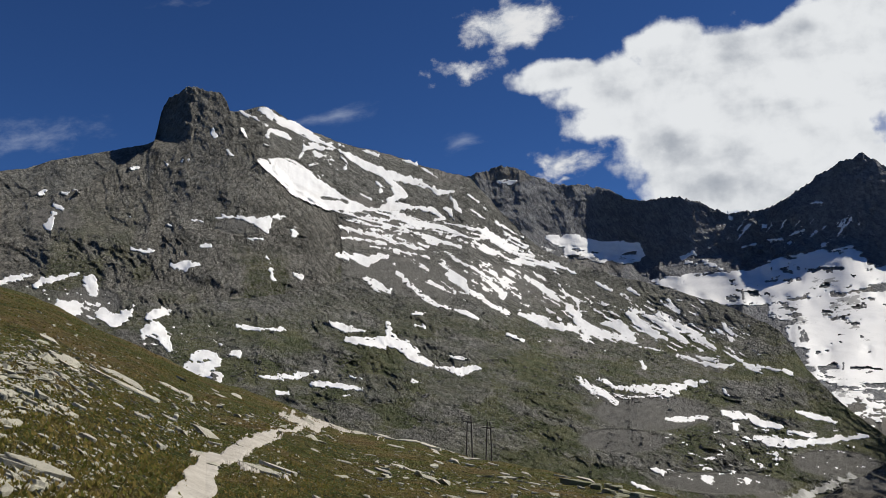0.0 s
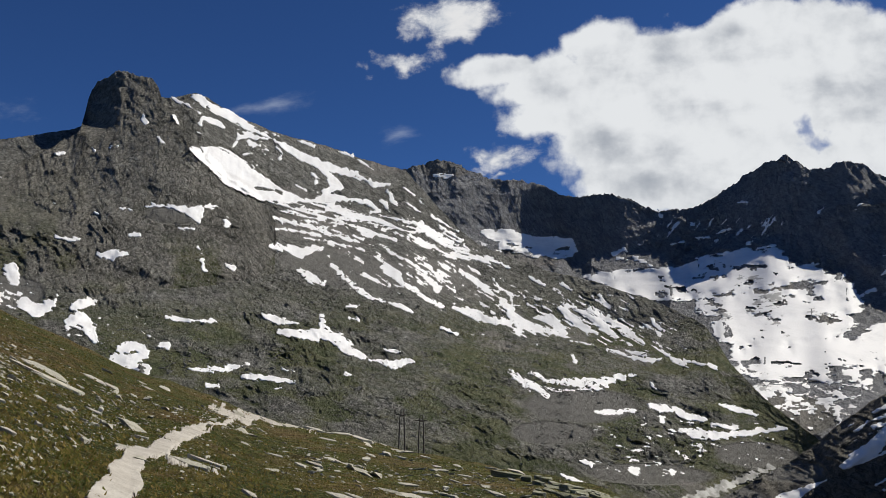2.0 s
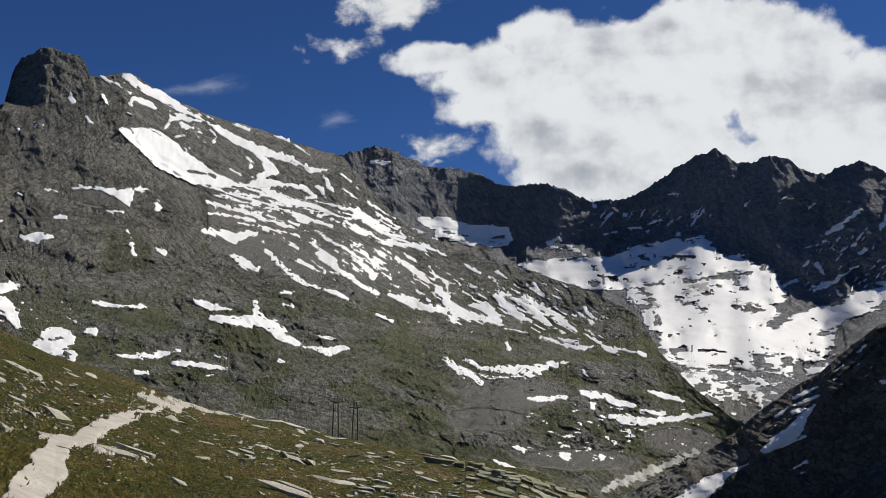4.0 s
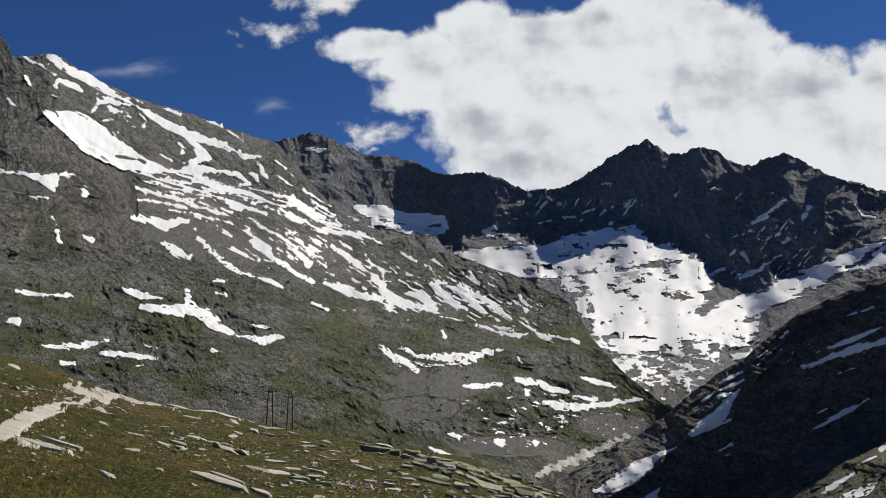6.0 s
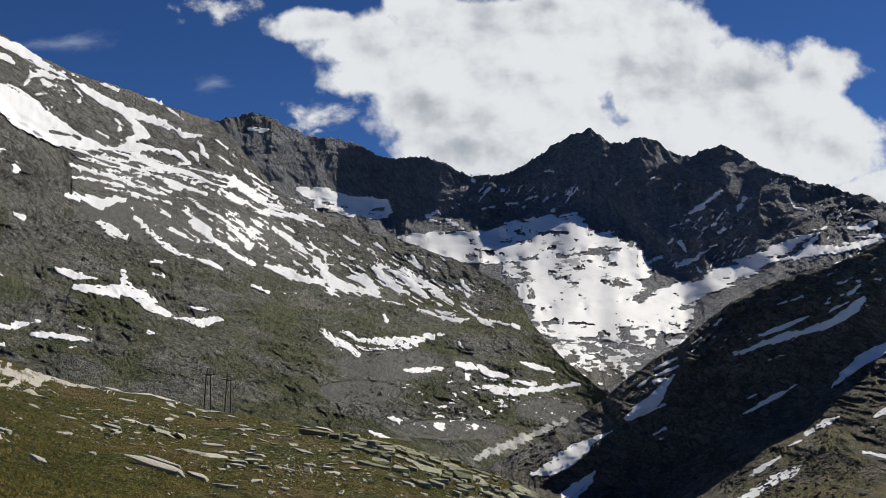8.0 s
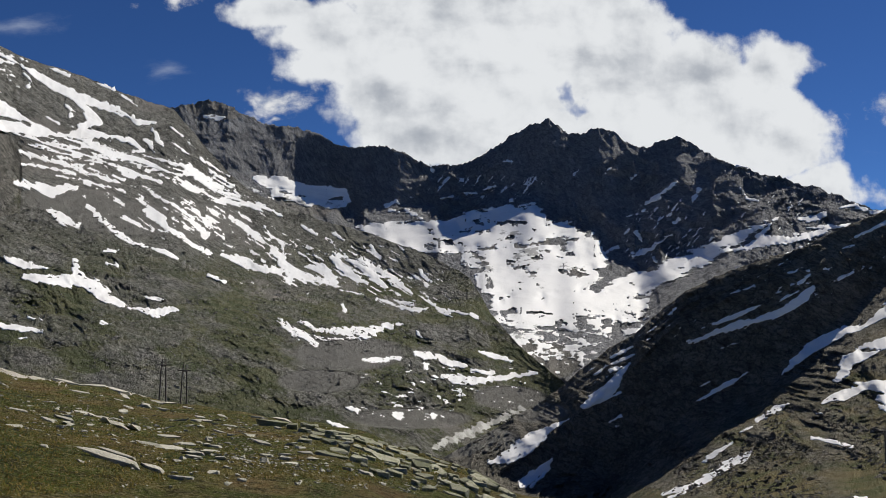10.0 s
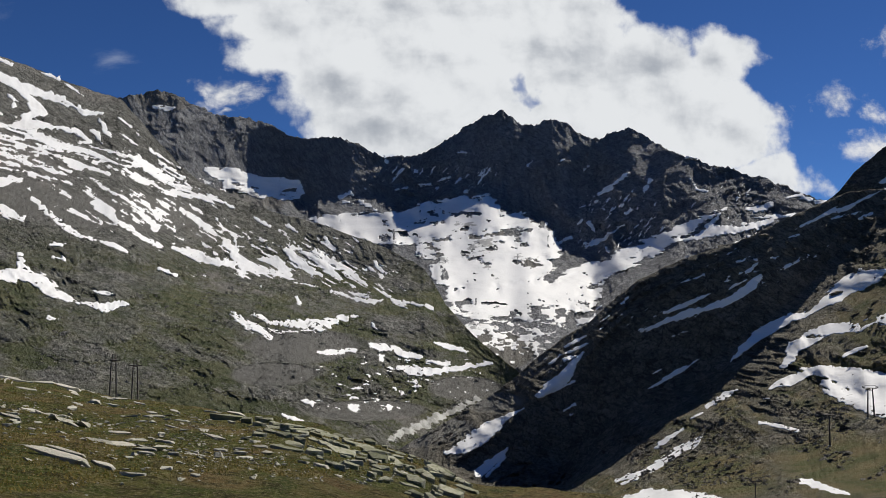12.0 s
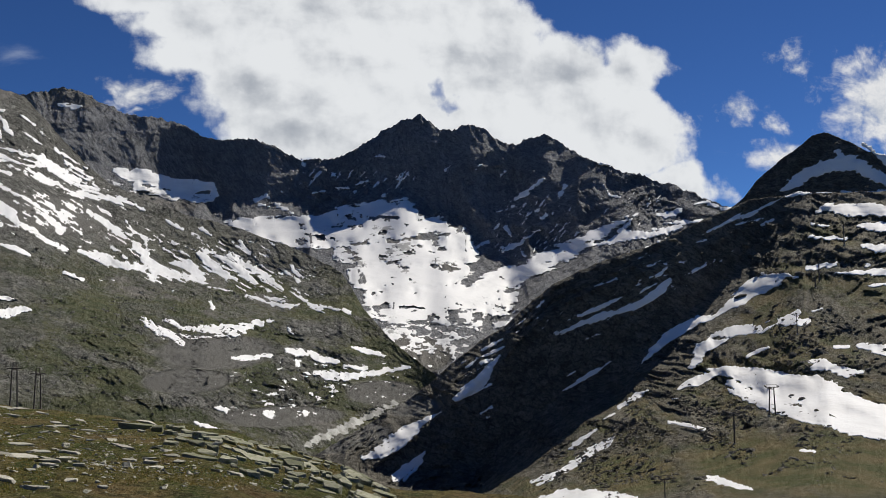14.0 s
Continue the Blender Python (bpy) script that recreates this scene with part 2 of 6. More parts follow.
SNOW, n = material("old_snow")
at = n.add("ShaderNodeTexCoord").outputs["Object"]
dirt = n.m("MULTIPLY", n.ramp(n.noise(at, 0.012, 6.0, 0.65), 0.45, 0.75), 0.5)
ripple = n.noise(at, 0.08, 5.0, 0.6)
finish(n, n.mix(dirt, (0.88, 0.87, 0.85), (0.66, 0.63, 0.59)), 0.7, ripple, 0.5, 1.2, 0.25)

ICE, n = material("glacier_ice")
at = n.add("ShaderNodeTexCoord").outputs["Object"]
flow = n.v("MULTIPLY", at, (1.0, 0.35, 2.2))
dirt = n.m("MULTIPLY", n.ramp(n.noise(flow, 0.009, 7.0, 0.68), 0.48, 0.72), 0.45)
cracks = n.noise(flow, 0.05, 6.0, 0.7, 1.0)
soil = n.add("ShaderNodeSeparateColor", n.add("ShaderNodeVertexColor", layer_name="cover").outputs[0]).outputs[0]
speck = n.noise(flow, 0.07, 7.0, 0.72)
soil = n.ramp(n.m("ADD", soil, n.m("MULTIPLY", n.m("SUBTRACT", speck, 0.5), 0.9)), 0.4, 0.75)
c = n.mix(dirt, (0.88, 0.87, 0.85), (0.6, 0.6, 0.59))
finish(n, n.mix(n.m("MULTIPLY", soil, 0.8), c, (0.27, 0.265, 0.25)), 0.65, cracks, 0.7, 1.2, 0.3)

GRASS, n = material("alpine_meadow")
at = n.add("ShaderNodeTexCoord").outputs["Object"]
swept = n.add("ShaderNodeVectorRotate", at, rotation_type="Z_AXIS")
n.put(swept.inputs["Angle"], radians(20.0))
swept = n.v("MULTIPLY", swept.outputs[0], (1.0, 0.35, 1.0))
big, band, mid, fine = n.noise(at, 0.09, 6.0, 0.7), n.noise(swept, 0.55, 5.0, 0.62), n.noise(at, 2.6, 6.0, 0.72), n.noise(at, 12.0, 4.0, 0.75)
dry = n.m("ADD", n.m("MULTIPLY", big, 0.6), n.m("MULTIPLY", band, 0.4))
c = n.mix(n.ramp(dry, 0.46, 0.6), (0.115, 0.14, 0.026), (0.3, 0.205, 0.082))
c = n.mix(n.m("MULTIPLY", n.ramp(band, 0.46, 0.34), 0.85), c, (0.06, 0.095, 0.02))
c = n.mix(n.m("MULTIPLY", n.ramp(band, 0.58, 0.68), 0.6), c, (0.2, 0.11, 0.045))
c = n.mix(n.m("MULTIPLY", n.ramp(mid, 0.47, 0.6), 0.85), c, (0.075, 0.065, 0.022))
c = n.mix(n.m("MULTIPLY", n.ramp(mid, 0.46, 0.36), 0.75), c, (0.3, 0.26, 0.09))
c = n.mix(n.m("MULTIPLY", n.ramp(fine, 0.5, 0.64), 0.8), c, (0.36, 0.31, 0.16))
c = n.mix(n.m("MULTIPLY", n.ramp(fine, 0.46, 0.36), 0.6), c, (0.05, 0.045, 0.015))
finish(n, c, 0.95, n.m("ADD", n.m("MULTIPLY", mid, 2.0), fine), 1.0, 0.45, 0.1)

# ---- mountains: surfaces laid out by bearing and rise, in degrees seen from the trail, and by distance in metres ----


class Relief:
    """A mountain side. lines: from foot to crest, pairs of (bearing, rise) and (bearing, metres). coarse, fine: (strength, size in degrees, octaves) of
    the lumps; strata: (strength, angle, length, width) of ribs; steps: (strength, height, fall to the right) of cliff bands and ledges. Strengths are shares of the slope's own depth."""

    def __init__(self, lines, coarse, fine, strata=(), steps=(), jag=0.0, jag_size=1.5, seed=0, behind=None, even=(), cliffs=(), corners=()):
        self.corners, self.cliffs, self.lines, self.coarse, self.fine, self.strata, self.steps = corners, cliffs, lines, coarse, fine, strata, steps
        self.jag, self.jag_size, self.seed, self.behind, self.even = jag, jag_size, seed, behind, even

    def rises(self, az):
        r = np.array([along(rise, az) for rise, far in self.lines])
        if self.jag:
            zero = np.zeros_like(az)
            r[-1] = r[-1] + self.jag * (fbm(az, zero, self.jag_size, 7, self.seed + 50, 0.62, True) - 0.5)
        for k in range(1, len(r)):
            r[k] = np.maximum(r[k], r[k - 1] + 0.01)
        return r

    def plain(self, az, el):
        if self.behind:
            other, low, high, share = self.behind
            return (other.plain(az, el) - 6) * (1 - share * smooth(el, low, high) * smooth(-az, 6.6, 9.5))
        one = az[0] if az.ndim == 2 else az  # the bearings are the same in every row
        r = np.array([along(rise, one) for rise, far in self.lines])
        d = np.array([sum(along(far, one + k) for k in (-3, -1.5, 0, 1.5, 3)) / 5 for rise, far in self.lines])
        total = 0
        for shift in (-1.4, -0.7, 0, 0.7, 1.4):
            out = d[0]
            for k in range(len(r) - 1):
                q = np.clip((el + shift - r[k]) / np.maximum(r[k + 1] - r[k], 0.3), 0, 1.3)
                out = np.where(el + shift >= r[k], d[k] + (d[k + 1] - d[k]) * q, out)
            total = total + out
        return total / 5

    def far(self, az, el, level=2):
        """The distance; level 2 is the rock, 1 the snow that fills its small hollows, 0 the great forms alone."""
        plain = self.plain(az, el)
        depth = np.clip((self.plain(az, el + 0.4) - self.plain(az, el - 0.4)) / 0.8, 12 * plain / REF, 90 * plain / REF)
        wx = az + 0.5 * fbm(az, el, 3.0, 3, self.seed + 61)
        wy = el * 0.9 + 0.4 * fbm(az, el, 3.0, 3, self.seed + 67)
        amp, size, octaves = self.coarse
        d = amp * size * (fbm(wx, wy, size, octaves if level else 2, self.seed, 0.5, True) - 0.3)
        calm = 1 - 0.8 * blobs(az, el, self.even)
        d = d * (0.4 + 0.6 * calm)
        for amp, angle, long, short in self.strata if level else ():
            c, s = math.cos(radians(angle)), math.sin(radians(angle))
            p, q = wx * c + wy * s, wy * c - wx * s
            patchy = smooth(fbm(az, el, long * 3, 2, self.seed + 141 + int(angle)), -0.4, 0.7)
            d = d + amp * short * calm * patchy * (fbm(p / long, q / short, 1.0, 4 if level > 1 else 1, self.seed + 20, 0.62, True) - 0.3)
        for amp, high, fall in self.steps:
            q = (wy + fall * az + 0.9 * fbm(az, el, 5.0, 4, self.seed + 71)) / high
            part_of = q - np.floor(q)
            patchy = smooth(fbm(az, el * 1.6, 4.5, 3, self.seed + 76), -0.5, 0.5)
            d = d + amp * high * calm * patchy * (part_of - smooth(part_of, 0.5, 0.95))
        if self.cliffs:
            sway = el + 0.3 * fbm(az, el, 1.4, 4, self.seed + 171, 0.6)
            broken = 0.55 + 0.45 * smooth(fbm(az, el, 1.6, 3, self.seed + 173), -0.8, 0.8)
        for line, high, amp in self.cliffs:
            first, last = line[0][0], line[-1][0]
            q = (sway - along(line, az)) / high
            held = smooth(az, first, first + 1.5) * (1 - smooth(az, last - 1.5, last))
            d = d + 0.24 * amp * high * held * broken * smooth(q, 0, 1) * (1 - smooth(q, 1, 3.2))
        for near, back, rise, metres in self.corners:
            plain = plain + metres * smooth(az, near, back) * smooth(el, rise, rise + 0.9)
        if level:
            amp, size, octaves = self.fine
            rough = 0.6 + 0.85 * smooth(fbm(az + el, el * 1.6, 3.5, 3, self.seed + 81), -0.5, 0.7)
            rough = rough * calm
            d = d + rough * amp * size * (fbm(wx, wy, size, octaves if level > 1 else 1, self.seed + 9, 0.7, True) - 0.3)
        d = plain - d * depth
        if self.behind:
            foot = along(self.lines[0][0], az)
            own = smooth(el, foot, foot + 1.8)
            d = d * own + (self.behind[0].far(az, el, level) - 2) * (1 - own)
        return d


REF = 1200.0


def place(az, el, d):
    a, e = np.radians(az), np.radians(el)
    return d * np.sin(a), d * np.cos(a), d * np.tan(e) + EYE


def sheet(name, x, y, z, mat, masks=None, keep=None, chosen=None):
    """A grid of places as one mesh, seen from outside; keep: which corners the quads may use."""
    rows, cols = x.shape
    k = np.arange(rows * cols, dtype=np.int64).reshape(rows, cols)
    quads = np.stack([k[:-1, :-1], k[:-1, 1:], k[1:, 1:], k[1:, :-1]], -1).reshape(-1, 4)
    co = np.stack([x, y, z], -1).reshape(-1, 3)
    if keep is not None or chosen is not None:
        quads = quads[keep.ravel()[quads].all(1) if chosen is None else chosen.ravel()]
        used = np.unique(quads)
        index = np.zeros(rows * cols, dtype=np.int64)
        index[used] = np.arange(len(used))
        quads, co = index[quads], co[used]
    mesh = bpy.data.meshes.new(name)
    mesh.vertices.add(len(co)), mesh.loops.add(quads.size), mesh.polygons.add(len(quads))
    mesh.vertices.foreach_set("co", co.astype(np.float32).ravel())
    mesh.loops.foreach_set("vertex_index", quads.astype(np.int32).ravel())
    mesh.polygons.foreach_set("loop_start", np.arange(0, quads.size, 4, dtype=np.int32))
    mesh.polygons.foreach_set("use_smooth", np.ones(len(quads), dtype=bool))
    mesh.update(calc_edges=True)
    if masks is not None:
        layer = mesh.color_attributes.new("cover", "FLOAT_COLOR", "POINT")
        rgba = np.ones((len(co), 4), dtype=np.float32)
        rgba[:, :3] = np.stack(masks, -1).reshape(-1, 3) if keep is None and chosen is None else np.stack(masks, -1).reshape(-1, 3)[used]
        layer.data.foreach_set("color", rgba.ravel())
    mesh.materials.append(mat)
    return new(name, mesh)


def blobs(az, el, spots):
    """The strongest of soft spots (bearing, rise, half width, half height) at each place."""
    total = np.zeros_like(az)
    for a, e, wide, high in spots:
        total = np.maximum(total, 1 - smooth(np.hypot((az - a) / wide, (el - e) / high), 0.4, 1.2))
    return total


DETAIL = 0.063


def mountain(name, relief, az0, az1, rows, mat, cover, label, regions=(), category="mountain"):
    """A mountain as one surface; regions: (name, label, spots) of the areas that are parts of their own."""
    az = np.linspace(az0, az1, int((az1 - az0) / DETAIL) + 1)
    lines = relief.rises(az)
    share = np.linspace(0, 1, int(rows * 0.055 / DETAIL) + 1)
    el = lines[0] + (lines[-1] - lines[0]) * share[:, None]
    az2 = np.broadcast_to(az, el.shape).copy()
    d = relief.far(az2, el)
    x, y, z = place(az2, el, d)
    # the far side falls away behind the crest, and a skirt goes into the ground
    extra = []
    for k, drop in ((1.015, 8), (1.05, 60), (1.1, 170), (1.16, 330)):
        extra.append((x[-1] * k, y[-1] * k, z[-1] - drop * d[-1] / 2500))
    back = 1.02 if relief.behind else 0.998
    foot = (x[0] * back, y[0] * back, z[0] - 60)
    x, y, z = (np.vstack([foot[i][None], q, *[e[i][None] for e in extra]]) for i, q in enumerate((x, y, z)))
    masks = [np.vstack([m[:1], m, *[m[-1:]] * 4]) for m in cover(az2, el)]
    # which region each quad belongs to, from the middle of the quad; 0 is the body
    owner = np.zeros((x.shape[0] - 1, x.shape[1] - 1), dtype=int)
    ca, ce = az2[:-1, :-1], el[:-1, :-1]
    wander = 0.3 * fbm(ca, ce, 1.2, 4, 131)
    names = [None]
    for part_name, part_label, spots in regions:
        for spot in spots:
            inside = (blobs(ca, ce, [spot]) + wander > 0.5) & (owner[1:-4] == 0)
            if inside.sum() > 60:
                names.append((part_name, part_label))
                owner[1:-4][inside] = len(names) - 1
    top = tagged(sheet(name, x, y, z, mat, masks, None, owner == 0), label, category)
    for k, (part_name, part_label) in enumerate(names[1:], 1):
        piece = tagged(sheet(part_name, x, y, z, mat, masks, None, owner == k), part_label)
        piece.parent = top
    return top


def cover_hill(az, el):
    patch = fbm(az + el, el * 2, 3.0, 6, 71, 0.62)
    grass = (1 - smooth(el, 0, 8)) * 0.7 * smooth(patch, -1.1, 0.5)
    grass = np.maximum(grass, (0.55 + 0.2 * patch) * blobs(az, el, GREEN))
    scree = blobs(az, el, SCREE)
    pale = np.maximum(0.75 * blobs(az, el, PALE), (0.42 + 0.35 * patch) * blobs(az, el, CALM))
    return grass, scree, pale


GREEN = [(4.34, -5.49, 6.13, 1.72), (8.15, 0.41, 8.43, 1.34), (-0.91, -1.09, 6.51, 1.72), (-17.01, 6.59, 4.98, 1.15), (-11.44, 1.89, 4.6, 0.96)]
SCREE = [(13.54, -2.86, 4.6, 1.46), (24.42, -5.68, 3.06, 0.96), (11.69, -4.68, 3.45, 0.96), (-3.62, 6.68, 3.83, 1.07), (-0.54, 5.74, 4.6, 1.38), (3.69, 5.73, 4.21, 1.53), (-22.68, 4.06, 2.3, 1.23), (-13.5, 9.24, 2.3, 0.69), (17.88, -7.13, 4.98, 0.84)]
PALE = [(-4.8, 9.16, 3.83, 1.61), (-2.52, 14.59, 4.21, 0.69), (0.24, 13.01, 1.92, 0.77), (-24.91, 9.04, 2.3, 1.15)]
CALM = [(-3.25, 8.03, 4.21, 1.72), (4.44, 4.58, 6.13, 1.72), (10.4, 1.52, 5.75, 1.72), (15.41, 0.04, 4.6, 1.34), (2.55, 6.88, 4.6, 1.53), (-5.6, 11.05, 2.3, 0.96), (21.52, -8.11, 4.21, 1.15)]
BED = [(18.46, 5.27, 4.98, 1.53), (24.52, 4.35, 5.75, 2.87), (27.58, 0.9, 5.36, 2.68), (32.93, 1.26, 3.45, 1.53), (27.57, -2.14, 4.21, 1.92), (36.74, 3.12, 2.3, 0.96)]
# cliff bands: the line of the foot, the height in degrees, how upright
HILL_CLIFFS = [([(-21.98, 3.20), (-17.92, 3.28), (-13.65, 2.80), (-9.25, 2.84), (-5.48, 2.49)], 0.80, 1.0), ([(-13.20, -0.14), (-9.91, -0.33), (-6.95, 0.04), (-3.19, 0.42), (-0.15, 0.04)], 0.88, 1.0), ([(2.90, 1.92), (8.17, 1.35), (12.57, 0.59), (17.15, -0.14), (19.86, -0.60)], 0.58, 1.0), ([(-6.17, -1.82), (-2.41, -2.57), (1.73, -3.31), (4.36, -3.49)], 1.09, 0.6), ([(11.71, -4.96), (14.74, -5.87), (17.40, -6.47), (19.66, -6.37)], 1.46, 1.0), ([(12.71, -6.43), (15.16, -6.53), (17.23, -6.57), (19.58, -6.38)], 0.88, 1.0), ([(-7.01, 3.42), (-3.20, 1.92), (0.61, 0.42), (5.53, 0.04)], 0.51, 0.9), ([(17.72, -1.16), (19.63, -2.64), (21.53, -3.37), (23.79, -4.44)], 0.66, 0.9), ([(4.38, -1.45), (8.09, -2.55), (9.55, -3.27)], 0.66, 0.7), ([(-29.56, 5.00), (-27.81, 5.59), (-24.72, 5.91), (-22.47, 6.19), (-19.76, 5.76), (-16.93, 4.76), (-13.68, 3.54), (-10.01, 3.77), (-7.02, 4.18)], 1.82, 1.0)]
TOWER_CLIFFS = [([(-29.56, 5.00), (-27.81, 5.59), (-24.72, 5.91), (-22.47, 6.19), (-19.76, 5.76), (-16.93, 4.76), (-13.68, 3.54), (-10.01, 3.77), (-7.02, 4.18)], 1.82, 1.0), ([(-28.00, 8.47), (-24.17, 7.34), (-19.84, 7.57), (-15.30, 8.50), (-11.99, 8.24), (-7.09, 8.36)], 0.66, 0.9), ([(-22.38, 10.82), (-19.69, 11.55), (-17.21, 11.35), (-12.79, 10.09), (-7.50, 9.68)], 0.73, 0.6)]
HILL = Relief(
    [
        ([(-60, -7), (-34, -5), (-20, -6), (-5, -8), (10, -11), (60, -12)], [(-60, 700), (-20, 680), (5, 640), (15, 680), (22, 820), (30, 880)]),
        ([(-60, 3), (-34, 3.5), (-20, 2.8), (-5, -.5), (5, -2.5), (13, -4.5), (20, -7), (30, -9)], [(-60, 1050), (-20, 1000), (5, 860), (15, 860), (22, 920), (30, 940)]),
        (
            [(-60, 12), (-33.87, 9.9), (-28.22, 11.68), (-26.69, 12.08), (-25.14, 12.85), (-22.53, 13.46), (-19.81, 14.13), (-17.38, 15.48), (-14.5, 16.79), (-13.39, 17.01), (-12.45, 17.22), (-11.68, 16.97), (-9.94, 15.99), (-7.21, 15.09), (-4.08, 14.42), (-1.73, 13.76), (0.24, 13.2), (1.8, 12.85), (2.97, 11.66), (4.12, 10.39), (5.27, 9.15), (6.78, 7.98), (8.67, 7.11), (10.53, 6.4), (13.45, 5.58), (15.6, 4.98), (18.03, 4.19), (20.04, 3.24), (21.67, 2.32), (22.43, 1.26), (23.11, -0.03), (24.9, -2.13), (26.8, -3.65), (27.94, -4.6), (29.08, -5.54), (31.34, -7.21), (36.56, -9.53)],
            [(-60, 1900), (-10, 2000), (2, 2100), (7, 1950), (14, 1700), (20, 1480), (23, 1350), (25, 1230), (27, 1080), (29, 950), (34, 760)],
        ),
    ],
    (0.035, 5.0, 4), (0.09, 0.42, 6), ((0.1, -22, 3.0, 0.5), (0.2, -52, 1.4, 0.2)), ((0.1, 2.1, 0.18), (0.2, 0.6, 0.24)), 0.06, 2.0, 3, None, SCREE + CALM, HILL_CLIFFS,
)
FAR = Relief(
    [
        ([(-16.29, 1.37), (0.85, 0.92), (14.12, -0.54), (23.01, -3.62), (27.55, -5.9), (32.88, -3.67), (36.67, -2.16), (54.02, -0.68)], [(-20, 2200), (1, 2250), (10, 2350), (20, 1700), (24, 1450), (30, 1500), (45, 1900)]),
        ([(-16.5, 5.99), (0.67, 7.36), (7.04, 7.71), (10.47, 7.13), (14.05, 5.76), (18.46, 6.02), (22.23, 6.82), (25.87, 7.34), (28.75, 5.88), (31.04, 3.56), (32.95, 2.4), (36.75, 3.5), (40.51, 5.32), (45.56, 5.54), (54.21, 4.84)], [(-20, 3140), (1, 3160), (4, 3220), (9, 3450), (11, 3500), (20, 3300), (26, 3200), (30, 2900), (34, 2700), (45, 2600)]),
        ([(-19.23, 8.95), (-3.74, 11.43), (1.27, 12.92), (3.12, 13.25), (4.05, 13.63), (5.78, 13.19), (7.32, 12.46), (8.87, 12.21), (10.81, 12.03), (12.18, 11.3), (13.54, 10.93), (15.09, 11.17), (15.87, 11.14), (17.43, 10.53), (18.97, 9.88), (20.32, 9.95), (21.28, 10.05), (22.81, 10.78), (24.72, 12.12), (26.23, 12.74), (26.91, 12.97), (27.35, 12.62), (28.44, 11.88), (30.27, 12.23), (31.35, 12.07), (32.04, 11.3), (33.44, 10.94), (34.84, 11.46), (35.7, 11.62), (36.69, 10.85), (37.82, 10.03), (39.42, 9.44), (40.67, 8.9)] + [(41.68, 8.72), (42.76, 8.23), (44.02, 7.88), (45.6, 7.08), (47.32, 6.21), (50.98, 4.27), (57.19, 3.01)], [(-20, 3250), (1, 3280), (4, 3350), (9, 3570), (20, 3540), (28, 3250), (33, 3240), (38, 3040), (43, 2790), (50, 2700)]),
    ],
    (0.12, 3.6, 4), (0.13, 0.5, 6), ((0.16, 62, 2.4, 0.4), (0.14, -60, 2.4, 0.4)), ((0.2, 1.6, 0.2),), 0.09, 0.6, 11, None, BED,
)
TOWER = Relief(
    [
        ([(-38.5, 4.5), (-27.78, 5.08), (-17.95, 4.01), (-10.78, 4.89), (-7.05, 5.7), (-6.59, 5.7)], [(-40, 1000), (0, 1000)]),
        ([(-38.85, 8.39), (-31.04, 9.54), (-28.1, 9.99), (-26.26, 10.33), (-24.04, 10.79), (-21.8, 12.46), (-20.47, 13.36), (-19.4, 14.27), (-19.28, 14.82), (-19.03, 16.27), (-18.61, 17.2), (-17.91, 17.52), (-17.5, 18.02), (-16.77, 18.05), (-16.21, 17.95), (-15.29, 17.85), (-14.82, 17.35), (-14.57, 16.64), (-13.91, 15.77), (-13.32, 14.89), (-12.71, 13.63), (-11.36, 12.39), (-10.2, 11.31), (-8.09, 10.54), (-7.43, 10.06), (-6.99, 9.12), (-6.86, 7.98), (-6.71, 5.78)], [(-40, 1900), (0, 1900)]),
    ],
    (0.035, 3.0, 4), (0.095, 0.38, 6), ((0.14, -60, 2.2, 0.32), (0.08, 75, 1.6, 0.3), (0.05, -8, 3.0, 0.35)), ((0.08, 1.9, 0.05), (0.16, 0.5, 0.05)), 0.1, 0.6, 23, (HILL, 2.0, 14.0, 0.11), (), TOWER_CLIFFS, [(-16.9, -19.2, 13.9, 95)],
)
PASTURE = [(48.91, -9.76, 6.13, 2.3), (40.92, -10.83, 4.21, 1.72), (53.5, -9.5, 5.0, 2.6)]
